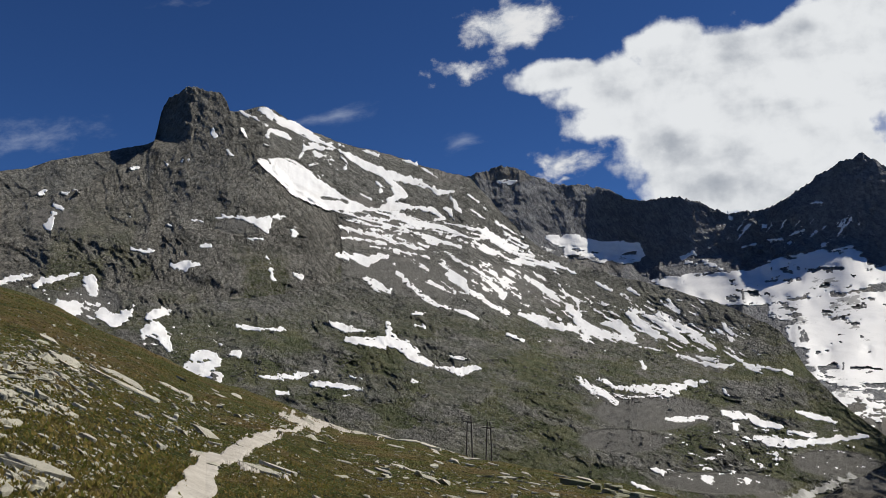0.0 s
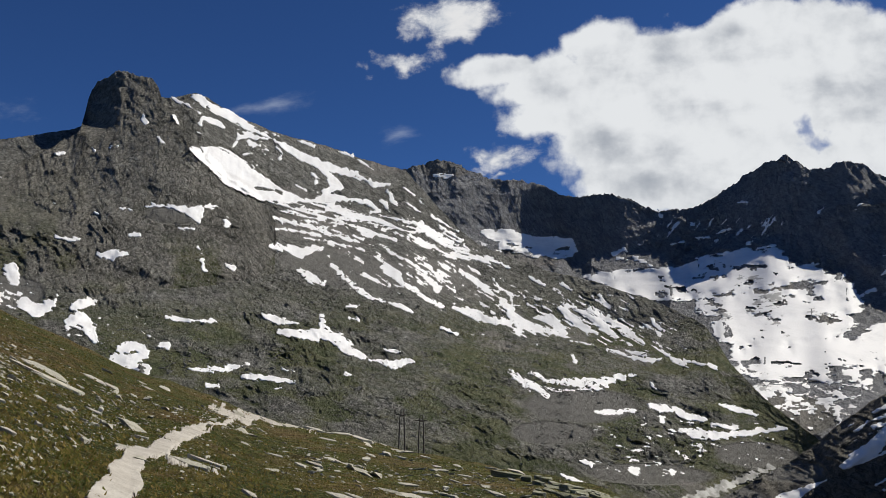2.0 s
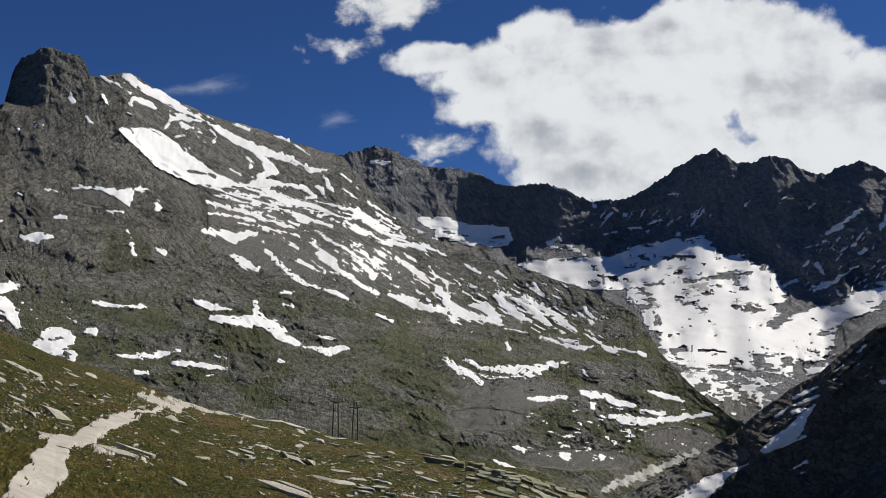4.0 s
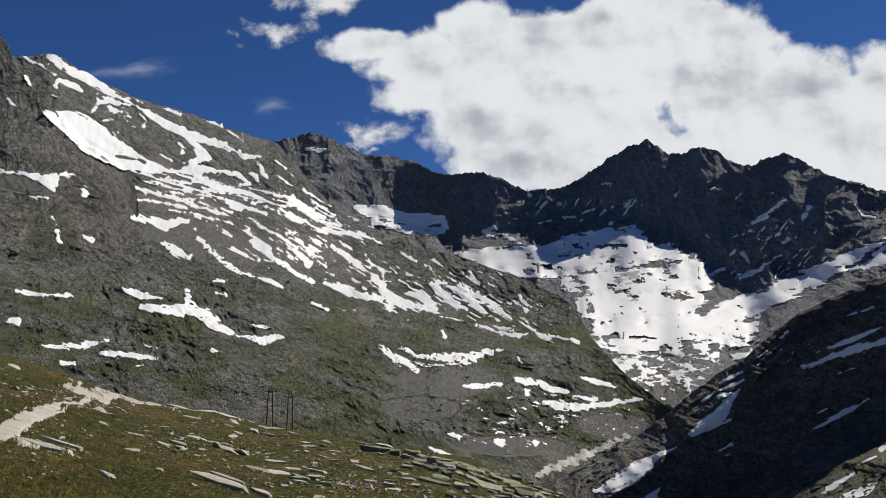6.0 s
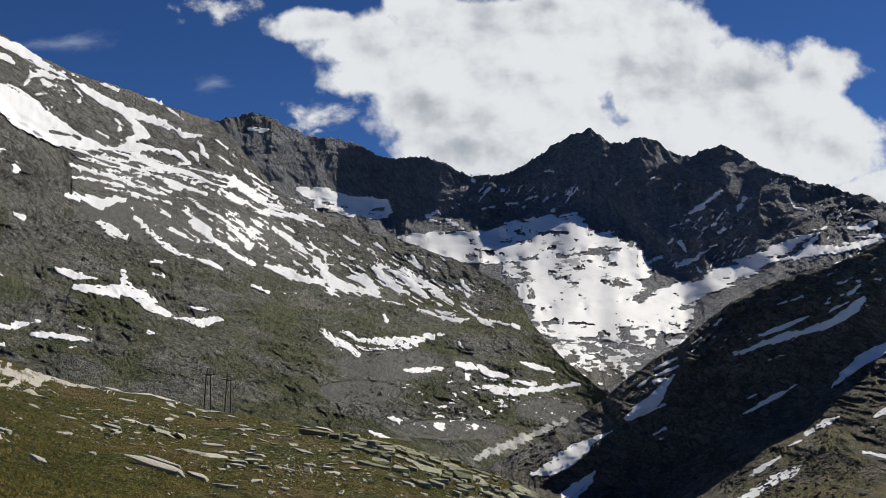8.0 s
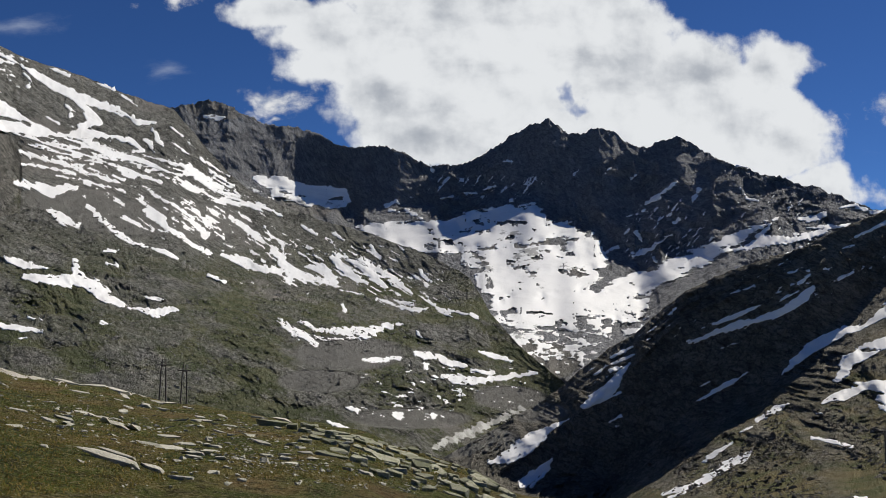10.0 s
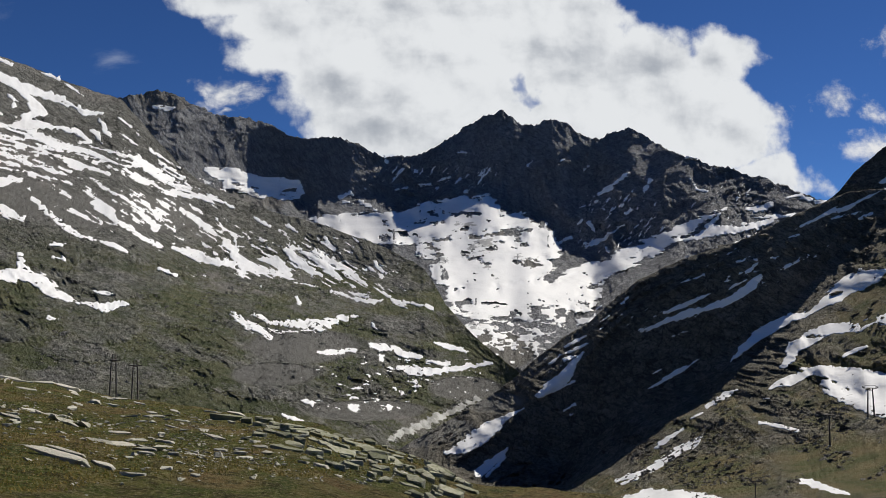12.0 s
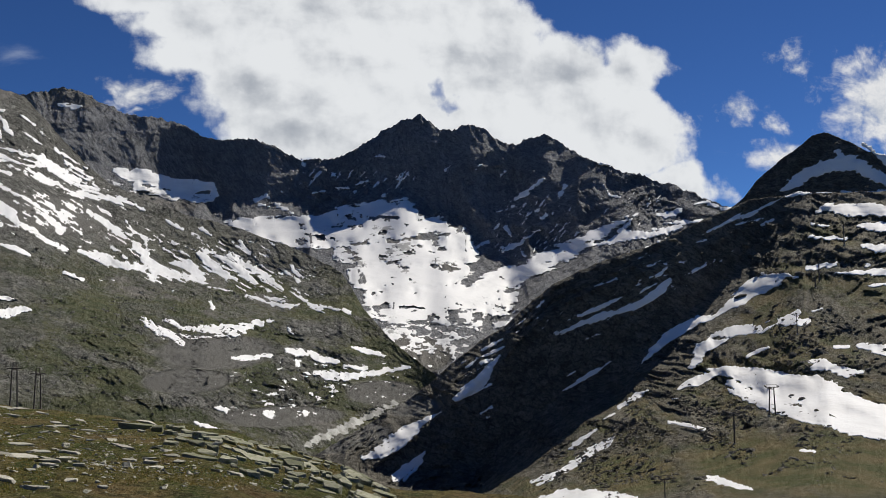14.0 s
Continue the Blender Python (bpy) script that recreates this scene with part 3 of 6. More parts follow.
NEAR = Relief(
    [
        ([(5, -12), (15, -14), (30, -17), (62, -17)], [(5, 420), (22, 260), (30, 95), (40, 70), (62, 70)]),
        ([(10.78, -11.45), (20.05, -11.57), (25.27, -12.41), (30.17, -11.81), (34.71, -8.54), (39.57, -5.48), (43.25, -2.9), (46.11, -0.6), (48.59, 2.4), (51.02, 5.4), (52.68, 6.7), (56.36, 6.6), (62.91, 6.29)], [(5, 570), (22, 575), (28, 575), (33, 555), (38, 532), (44, 514), (48, 588), (52, 645), (62, 645)]),
        ([(10.79, -11.62), (17.12, -11.11), (20.05, -10.58), (23.02, -9.33), (25.28, -8.17), (27.55, -6.57), (29.08, -5.16), (30.99, -3.29), (32.52, -2.16), (34.05, -0.46), (35.97, 1.31), (38.6, 2.5), (42.3, 3.78), (45.2, 5.19), (47.32, 5.99), (48.71, 6.65), (51.05, 6.75), (52.69, 6.83), (56.36, 6.7), (62.92, 6.45)], [(5, 590), (22, 600), (28, 600), (33, 585), (38, 560), (44, 535), (48, 600), (52, 655), (62, 655)]),
        ([(10.78, -11.11), (17.12, -10.41), (20.04, -9.55), (23.02, -7.95), (25.28, -6.62), (27.56, -5.16), (29.09, -3.74), (31, -2.23), (32.53, -1.4), (34.06, -0.08), (35.97, 1.61), (38.61, 2.72), (42.31, 3.97), (45.2, 5.33), (47.32, 6.13), (48.71, 6.79), (51.06, 6.85), (52.69, 6.93), (56.37, 6.84), (62.93, 6.6)], [(5, 760), (22, 760), (28, 740), (33, 660), (38, 580), (44, 545), (48, 605), (52, 665), (62, 665)]),
    ],
    (0.06, 4.5, 4), (0.09, 0.4, 6), ((0.3, -14, 2.0, 0.32), (0.26, 30, 2.4, 0.36)), ((0.2, 1.3, 0.12),), 0.06, 2.0, 37, None, PASTURE,
)
PEAK = Relief(
    [
        ([(44.07, 2.64), (48.3, 4.36), (56.29, 4.74), (65.37, 4.24)], [(40, 900), (62, 900)]),
        ([(44.1, 3.74), (47.32, 6.13), (48.2, 6.82), (49.08, 7.92), (50.46, 9.08), (51.82, 10.03), (52.49, 10.57), (53.07, 10.69), (53.61, 10.4), (55, 9.6), (56.44, 8.63), (60.22, 6.82), (65.35, 3.63)], [(40, 960), (62, 960)]),
    ],
    (0.08, 3.6, 4), (0.14, 0.5, 6), ((0.12, 50, 2.4, 0.4),), (), 0.05, 1.2, 41,
)


def cover_far(az, el):
    patch = fbm(az, el, 3.0, 4, 77)
    return az * 0, blobs(az, el, MORAINE), np.maximum(0.55 * blobs(az, el, WORN + MORAINE) + 0.35 * smooth(patch, 0.1, 0.8), 1.1 * blobs(az, el, SUMMIT))


def cover_near(az, el):
    patch = fbm(az + el, el * 1.7, 2.5, 6, 79, 0.6)
    lit = 1 - smooth(el - along(NEAR.lines[1][0], az), -2.5, 0.5)
    grass = lit * np.maximum((0.2 + 0.5 * smooth(patch, -0.6, 0.6)), 0.95 * blobs(az, el, PASTURE))
    return grass, blobs(az, el, FOOT), az * 0


def cover_tower(az, el):
    patch = fbm(az, el, 3.0, 4, 83)
    return 0.55 * smooth(patch, 0.0, 0.8) * (1 - smooth(el, 6, 12)), blobs(az, el, SCREE), 0.6 * blobs(az, el, PALE)


MORAINE = [(26.04, -3.27, 3.83, 1.72), (23.39, -5.49, 4.6, 1.23), (20.02, -5.8, 5.36, 0.96)]
SUMMIT = [(4.54, 13.05, 2.3, 0.84)]
WORN = [(24.52, 3.97, 4.6, 1.92), (10.47, 7.13, 3.83, 0.96), (27.97, 2.43, 1.92, 1.15)]
TOWER_TOP = [(-17.04, 15.91, 2.87, 2.37)]
SUMMITS = [(4.34, 12.97, 2.3, 1.15), (26.89, 11.79, 2.68, 1.72), (35.5, 10.64, 2.3, 1.53)]
FOOT = [(22.27, -8.41, 3.45, 1.15), (26.04, -6.45, 3.06, 1), (20.04, -9.08, 3.06, 0.69)]
hill = mountain("mountainside", HILL, -40, 33, 390, ROCK_HILL, cover_hill, "grey rocky mountainside with gullies, scree and patches of grass", [("scree_slope", "smooth grey-brown scree slope", SCREE), ("slab_field", "pale glacier-worn rock slabs", PALE), ("grassy_slope", "greenish grassy slope between rocks", GREEN)])
tower = mountain("rock_tower_mountain", TOWER, -40, -6.9, 240, ROCK_TOWER, cover_tower, "dark grey rocky mountain crowned by a square rock tower", [("rock_tower", "square dark brown rock tower", TOWER_TOP), ("scree_slope", "smooth grey scree slope below cliffs", SCREE)])
far_wall = mountain("mountain_ridge", FAR, -8, 50, 290, ROCK_WALL, cover_far, "dark jagged mountain ridge round a glacier basin", [("summit", "pointed dark summit", SUMMITS), ("moraine", "grey-brown moraine rubble", MORAINE), ("ice_worn_rock", "pale ice-worn rock between the glacier's tongues", WORN)])
near_slope = mountain("valley_slope", NEAR, 12, 60, 350, ROCK_NEAR, cover_near, "rocky slope with grass and snow beside the valley", [("gravel_foot", "grey gravel at the foot of the slope", FOOT), ("grassy_slope", "brown-green grassy hillside", PASTURE)])
peak = mountain("pointed_peak", PEAK, 41, 60, 140, ROCK_NEAR, cover_far, "dark pointed peak with a snow bowl")

# ---- ground: the meadow on which the trail runs, falling to the valley and reaching the horizon ----
MEADOW_EDGE = [(-180, 4), (-120, 9), (-60, 11), (-36.35, 8.05), (-32.26, 6.81), (-27.76, 4.84), (-25.89, 4.31), (-23.94, 3.33), (-21.93, 2.32), (-19.89, 1.39), (-17.8, 0.4), (-15.31, -0.87), (-13.15, -1.49), (-10.6, -2.35), (-8.37, -3.35), (-6.14, -4.1), (-3.9, -4.59), (-1.27, -5.07), (1.83, -6.07), (4.01, -6.32), (6.22, -6.71), (7.71, -6.97), (9.58, -7.27), (11.46, -7.42), (13.72, -7.88), (15.22, -8.31), (16.38, -8.78), (17.84, -9.19), (20.04, -9.87), (21.53, -10.38), (23.02, -11.13), (24.9, -11.84), (27.53, -12.08), (30.17, -12.2), (32.8, -12.43), (35.03, -12.75), (43.69, -13.78), (55.62, -13.73), (80, -12), (130, -4), (180, 4)]
MEADOW_REACH = [(-180, 60), (-30, 75), (-10, 72), (0, 60), (12, 45), (20, 38), (30, 32), (60, 30), (180, 60)]


def ground_height(az, r):
    rc, tc = along(MEADOW_REACH, az), np.tan(np.radians(along(MEADOW_EDGE, az)))
    x, y = r * np.sin(np.radians(az)), r * np.cos(np.radians(az))
    z = r * tc - 1.7 * np.maximum(1 - r / rc, 0)
    over = np.maximum(r - rc, 0)
    z = z - over * 0.4 * smooth(over, 0, 12)
    z = np.maximum(z, np.where(over > 0, -230.0 + 0 * z, z))
    bump = (fbm(x, y, 6.0, 5, 5) * 0.17 + fbm(x, y, 1.3, 3, 8, 0.6) * 0.05) * smooth(r, 2, 14) * np.clip(r / 30, 0.2, 1)
    return z + EYE + bump


az = np.concatenate([np.arange(-180, -34, 2.0), np.arange(-34, 60, 0.2), np.arange(60, 180.1, 2.0)])
reach = np.concatenate([np.array([0.0, 0.5, 1.0, 1.8, 2.8, 4.2, 6.0]), 1 / np.linspace(1 / 8, 1 / 80, 200), np.geomspace(85, 4900, 40)])
rr, aa = np.meshgrid(reach, az, indexing="ij")
ground = tagged(sheet("ground", rr * np.sin(np.radians(aa)), rr * np.cos(np.radians(aa)), ground_height(aa, rr), GRASS), "alpine meadow with short grass and scattered stones", "ground", kind="structure")


# ---- snow: each patch a sheet of its own on the mountain, thinning out at its ragged edge ----


class Left:
    """The mountainside with the tower in front of it."""

    def far(self, az, el, level=2):
        low, top = TOWER.rises(az[0])
        d = HILL.far(az, el, level)
        return np.where((el > low) & (el < top) & (az < -6.72), np.minimum(TOWER.far(az, el, level), d), d)


LEFT = Left()


def within_strokes(az, el, strokes):
    """How far, in degrees, each place lies within strokes of (bearing, rise, half width)."""
    best = np.full(az.shape, -9.0)
    for stroke in strokes:
        ends = stroke[1:] if len(stroke) > 1 else stroke
        for (a0, e0, w0), (a1, e1, w1) in zip(stroke, ends):
            k = math.cos(radians(e0))
            dx, dy = (a1 - a0) * k, e1 - e0
            px, py = (az - a0) * k, el - e0
            q = np.clip((px * dx + py * dy) / max(dx * dx + dy * dy, 1e-9), 0, 1)
            best = np.maximum(best, w0 + (w1 - w0) * q - np.hypot(px - q * dx, py - q * dy))
    return best


# the lie of the streaks on each mountain, in degrees
STREAK = {id(LEFT): -28, id(FAR): 5, id(NEAR): 32, id(PEAK): 15}


def islands(keep, least):
    """The separate areas of a grid of yes and no, as grids of their own; areas under so many cells are left out."""
    quads = keep[:-1, :-1] & keep[1:, :-1] & keep[:-1, 1:] & keep[1:, 1:]
    left, found = set(zip(*(q.tolist() for q in np.nonzero(quads)))), []
    while left:
        todo = [left.pop()]
        area = list(todo)
        while todo:
            i, j = todo.pop()
            for cell in ((i + 1, j), (i - 1, j), (i, j + 1), (i, j - 1)):
                if cell in left:
                    left.remove(cell)
                    todo.append(cell)
                    area.append(cell)
        if len(area) >= least:
            one = np.zeros_like(keep)
            rows, cols = (np.array(q) for q in zip(*area))
            for i, j in ((0, 0), (1, 0), (0, 1), (1, 1)):
                one[rows + i, cols + j] = True
            found.append(one)
    return found


def spread(a, which, steps):
    """The least or greatest of the neighbours of each cell."""
    for axis in (0, 1):
        out = a
        for k in range(1, steps + 1):
            out = which(out, which(np.roll(a, k, axis), np.roll(a, -k, axis)))
        a = out
    return a


def blurred(a, steps):
    for axis in (0, 1):
        pad = np.concatenate([np.take(a, [0] * steps, axis), a, np.take(a, [-1] * steps, axis)], axis)
        size = a.shape[axis]
        a = sum(np.take(pad, range(k, k + size), axis) for k in range(2 * steps + 1)) / (2 * steps + 1)
    return a


def laid(d, deep, fill=2, dip=0.05):
    """The surface of snow that drapes over the rock at distance d, evens it out where the snow is deep, and dips under it at its rim, where deep falls to 0."""
    broad = blurred(d, 8)
    own = d - broad

    def over(k):
        return broad + blurred(spread(own, np.minimum, k), k)

    thin = over(fill)
    top = thin + (over(6) - thin) * smooth(blurred(deep, 4), 0.1, 0.45)
    gap = blurred(np.abs(d - thin), 3)
    return top - 0.1 * gap + (2.2 * gap + 0.3) * np.clip(0.6 - deep / dip, 0, 1.6)


def hollows(d):
    """From about -2 on knobs to 2 in hollows."""
    own = blurred(d, 1) - blurred(d, 6)
    return np.clip(own / (np.sqrt(blurred(own * own, 12)) + 0.05), -2, 2)


def snow(relief, label, *strokes, bare=(), name="snow_patch", category="snow", group="snow patches", ragged=None, step=0.042, fill=2, mat=None, soiled=(), pitted=(), broken=()):
    pts = np.array([p for stroke in strokes for p in stroke])
    wide = pts[:, 2].max() + 0.45
    az, el = np.meshgrid(np.arange(pts[:, 0].min() - wide, pts[:, 0].max() + wide, step), np.arange(pts[:, 1].min() - wide, pts[:, 1].max() + wide, step))
    d = relief.far(az, el)
    deep = within_strokes(az, el, strokes)
    ragged = ragged or (0.055 if relief is NEAR else 0.08)
    if bare:
        deep = np.minimum(deep, -within_strokes(az, el, bare) + 0.02)
    core = blurred(deep, 4)
    lean = radians(STREAK.get(id(relief), 0))
    p, q = az * math.cos(lean) + el * math.sin(lean), el * math.cos(lean) - az * math.sin(lean)
    deep = deep + ragged * (1.1 * fbm(p / 1.1, q / 0.17, 1.0, 5, 90, 0.6) + 0.5 * fbm(az, el, 0.4, 5, 91, 0.62) + (0.15 if mat else 0.4) * hollows(d))
    if pitted:
        # blocks and rubble that stick out of the ice
        holes = fbm(az / 1.5, el / 0.6, 0.42, 3, 97, 0.55) + 0.5 * fbm(az, el, 2.5, 2, 98)
        deep = np.minimum(deep, 0.22 * (2.05 - holes - 1.75 * blobs(az, el, pitted)))
    if broken:
        # icefalls: bands of rock and torn ice between smooth snow
        bands = fbm(az / 0.9, el / 0.34 + 0.25 * az, 1.0, 6, 99, 0.66)
        deep = np.minimum(deep, 0.3 * (1.3 - bands - 0.9 * blobs(az, el, broken)))
    keep = deep > -0.06
    top = laid(d, deep, fill)
    if mat is ICE:
        # ice fills the basin to one even level, and the highest rocks stand out of it
        even = blurred(blurred(relief.far(az, el, 0), 10), 6)
        even = even - np.percentile((even - d)[deep > 0.1], 97) - 1.2 * fbm(az / 1.6, el / 0.6, 1.6, 3, 103, 0.5)
        top = top + (even - top) * smooth(core, 0.15, 0.7)
    x, y, z = place(az, el, top)
    soil = None
    if soiled:
        dirty = within_strokes(az, el, soiled) + 0.35 * fbm(p / 0.9, q / 0.22, 1.0, 6, 93, 0.7)
        dirty = np.maximum(dirty, 0.4 * (fbm(p / 1.0, q / 0.24, 1.0, 6, 94, 0.7) - 1.15) - 0.5 * (1 - blobs(az, el, BED[:2])))
        soil = [0.8 * smooth(dirty, 0.0, 0.5)] * 3
    made = None
    for island in islands(keep, 12):
        made = tagged(sheet(name, x, y, z, mat or SNOW, soil, island), label, category, group)
    return made


WHITE, SLOPE, STRIP = "white patch of old snow on the grey mountainside", "snow patch on the rocky valley slope", "narrow snow patch in the dark rock wall"
snow(LEFT, WHITE, [(-12.60, 13.64, 0.15), (-11.96, 13.41, 0.40), (-11.00, 13.15, 0.77), (-9.85, 12.45, 0.99), (-8.69, 11.73, 0.91), (-7.53, 11.16, 0.69), (-6.56, 10.88, 0.40), (-5.40, 10.67, 0.22), (-4.51, 10.53, 0.11)], bare=[[(-8.26, 11.37, 0.04), (-7.14, 11.25, 0.06), (-5.60, 10.90, 0.04)], [(-12.04, 13.81, 0.11), (-11.85, 13.52, 0.05)], [(-2.30, 11.86, 0.11), (-1.52, 11.59, 0.15), (-0.55, 11.41, 0.18)]])
snow(LEFT, WHITE, [(-7.52, 10.55, 0.11), (-6.36, 10.24, 0.09), (-5.20, 9.95, 0.07)])
snow(LEFT, WHITE, [(-12.56, 17.03, 0.15), (-11.87, 16.74, 0.22), (-11.09, 16.31, 0.29), (-10.32, 15.97, 0.29), (-9.35, 15.54, 0.26), (-8.57, 15.12, 0.22), (-7.79, 14.85, 0.18), (-7.20, 14.57, 0.15), (-6.42, 14.06, 0.22), (-5.64, 13.71, 0.29), (-4.85, 13.46, 0.29), (-4.07, 13.17, 0.26), (-3.29, 12.91, 0.26), (-2.51, 12.73, 0.26), (-1.53, 12.43, 0.22), (-0.94, 12.17, 0.18), (-0.35, 11.87, 0.22), (0.23, 11.87, 0.18), (0.86, 11.94, 0.07)], bare=[[(-8.26, 11.37, 0.04), (-7.14, 11.25, 0.06), (-5.60, 10.90, 0.04)], [(-12.04, 13.81, 0.11), (-11.85, 13.52, 0.05)], [(-2.30, 11.86, 0.11), (-1.52, 11.59, 0.15), (-0.55, 11.41, 0.18)]])
snow(LEFT, WHITE, [(-4.66, 13.35, 0.11), (-3.68, 12.68, 0.26), (-3.28, 12.23, 0.26), (-2.81, 11.66, 0.33), (-3.59, 11.39, 0.26), (-3.66, 10.85, 0.33)], bare=[[(-8.26, 11.37, 0.04), (-7.14, 11.25, 0.06), (-5.60, 10.90, 0.04)], [(-12.04, 13.81, 0.11), (-11.85, 13.52, 0.05)], [(-2.30, 11.86, 0.11), (-1.52, 11.59, 0.15), (-0.55, 11.41, 0.18)]])
snow(LEFT, WHITE, [(-4.53, 12.51, 0.11), (-4.25, 12.02, 0.15), (-4.37, 11.79, 0.09)])
snow(LEFT, WHITE, [(-4.36, 10.69, 0.18), (-3.66, 10.77, 0.33), (-2.88, 10.90, 0.26), (-1.91, 10.79, 0.18), (-0.94, 10.64, 0.15), (-0.35, 10.41, 0.15), (0.04, 10.11, 0.15), (-0.54, 9.95, 0.11)])
snow(LEFT, WHITE, [(0.04, 10.72, 0.11), (0.43, 10.53, 0.22), (0.70, 10.11, 0.15)])
snow(LEFT, WHITE, [(0.55, 11.56, 0.11), (0.82, 11.18, 0.22), (0.94, 10.79, 0.18), (1.25, 10.49, 0.09)])
snow(LEFT, WHITE, [(1.79, 10.64, 0.07), (2.37, 10.33, 0.11), (2.84, 10.06, 0.05)])
snow(LEFT, WHITE, [(2.77, 10.82, 0.07), (3.15, 10.51, 0.07), (3.42, 10.32, 0.05)])
snow(LEFT, WHITE, [(1.72, 11.71, 0.04), (2.38, 11.17, 0.04)])
snow(LEFT, WHITE, [(-3.39, 10.55, 0.22), (-2.80, 10.10, 0.26), (-1.90, 9.80, 0.22), (-0.93, 9.61, 0.18), (0.04, 9.42, 0.18), (0.85, 9.15, 0.15), (1.71, 8.84, 0.07)])
snow(LEFT, WHITE, [(1.71, 9.45, 0.11), (2.37, 9.37, 0.18), (2.95, 9.10, 0.29), (3.52, 8.71, 0.33), (4.10, 8.32, 0.29), (4.79, 8.09, 0.18), (5.44, 7.85, 0.07)])
snow(LEFT, WHITE, [(2.09, 8.49, 0.07), (2.94, 8.03, 0.15), (3.71, 7.68, 0.18), (4.47, 7.33, 0.15), (5.43, 7.05, 0.11)])
snow(LEFT, WHITE, [(3.65, 9.78, 0.11), (4.19, 9.51, 0.15), (4.76, 9.12, 0.09), (5.45, 8.73, 0.05)])
snow(LEFT, WHITE, [(4.22, 9.09, 0.09), (4.95, 8.62, 0.11), (5.83, 8.19, 0.07)])
snow(LEFT, WHITE, [(1.20, 8.61, 0.07), (1.86, 8.30, 0.09), (2.63, 7.99, 0.13), (3.40, 7.68, 0.15)])
snow(LEFT, WHITE, [(-7.11, 9.50, 0.07), (-6.65, 9.32, 0.15), (-5.57, 9.07, 0.13), (-4.72, 8.93, 0.09), (-3.56, 8.60, 0.07)])
snow(LEFT, WHITE, [(-6.91, 8.70, 0.07), (-5.57, 8.61, 0.07), (-3.95, 8.33, 0.07)])
snow(LEFT, WHITE, [(-5.00, 9.34, 0.05), (-3.57, 9.13, 0.05)])
snow(LEFT, WHITE, [(-3.02, 9.06, 0.09), (-2.52, 9.22, 0.15), (-2.02, 8.88, 0.07)])
snow(LEFT, WHITE, [(-3.64, 8.48, 0.07), (-2.67, 8.30, 0.13), (-1.90, 8.11, 0.11), (-1.16, 7.88, 0.07)])
snow(LEFT, WHITE, [(-1.70, 8.42, 0.05), (-1.05, 8.15, 0.07)])
snow(LEFT, WHITE, [(-1.40, 9.03, 0.07), (-0.70, 8.77, 0.09)])
snow(LEFT, WHITE, [(-0.62, 8.61, 0.07), (0.43, 8.34, 0.08), (1.32, 8.07, 0.05)])
snow(LEFT, WHITE, [(-7.16, 7.60, 0.11), (-6.51, 7.42, 0.18), (-5.74, 7.31, 0.29), (-5.16, 7.09, 0.36), (-4.78, 7.25, 0.26), (-4.21, 7.52, 0.15), (-3.55, 7.56, 0.05)])
snow(LEFT, WHITE, [(-3.63, 8.02, 0.04), (-2.47, 7.76, 0.07), (-1.51, 7.58, 0.08), (-0.62, 7.23, 0.07)])
snow(LEFT, WHITE, [(-6.43, 9.97, 0.05), (-5.39, 9.80, 0.05)])
snow(LEFT, WHITE, [(-5.56, 8.27, 0.04), (-3.63, 7.95, 0.05), (-2.47, 7.46, 0.04)])
snow(LEFT, WHITE, [(-13.94, 16.76, 0.05), (-13.37, 16.61, 0.08), (-12.80, 16.32, 0.10), (-12.15, 15.99, 0.12)])
snow(LEFT, WHITE, [(-12.09, 15.29, 0.13), (-11.98, 15.63, 0.16), (-11.45, 15.55, 0.26), (-10.88, 15.39, 0.22), (-10.53, 15.15, 0.09)])
snow(LEFT, WHITE, [(-13.75, 15.53, 0.13), (-13.55, 15.24, 0.13)])
snow(LEFT, WHITE, [(-12.54, 16.52, 0.06), (-12.31, 16.24, 0.06)])
snow(LEFT, WHITE, [(-12.26, 14.69, 0.08), (-11.88, 14.67, 0.07)])
snow(LEFT, WHITE, [(-9.64, 14.89, 0.15), (-9.52, 14.63, 0.22), (-8.95, 14.81, 0.22), (-8.29, 14.68, 0.18), (-7.59, 14.63, 0.11)])
snow(LEFT, WHITE, [(-8.90, 14.36, 0.15), (-8.09, 14.16, 0.09)])
snow(LEFT, WHITE, [(-9.62, 14.26, 0.07), (-9.89, 13.98, 0.05)])
snow(LEFT, WHITE, [(-7.85, 13.83, 0.07), (-7.54, 13.92, 0.07)])
snow(LEFT, WHITE, [(-6.96, 14.12, 0.13), (-6.61, 13.68, 0.13), (-6.76, 13.34, 0.07)])
snow(LEFT, WHITE, [(-9.19, 13.49, 0.09), (-8.65, 13.58, 0.07)])
snow(LEFT, WHITE, [(-7.18, 13.06, 0.05), (-6.90, 12.92, 0.05)])
snow(LEFT, WHITE, [(-8.26, 15.13, 0.07), (-7.21, 14.94, 0.09), (-6.90, 14.84, 0.05)])
snow(LEFT, WHITE, [(-5.53, 14.58, 0.07), (-4.87, 14.40, 0.08), (-4.51, 14.33, 0.04)])
snow(LEFT, WHITE, [(-2.79, 14.02, 0.05), (-1.92, 13.76, 0.06)])
snow(LEFT, WHITE, [(-1.29, 13.42, 0.07), (-0.74, 13.08, 0.09), (-0.31, 12.74, 0.05)])
snow(LEFT, WHITE, [(-5.61, 11.62, 0.05), (-4.98, 11.37, 0.05)])
snow(LEFT, WHITE, [(-7.73, 11.57, 0.07), (-6.57, 11.33, 0.05)])
snow(LEFT, WHITE, [(4.10, 8.09, 0.09), (5.05, 7.55, 0.11), (6.20, 7.15, 0.11)])
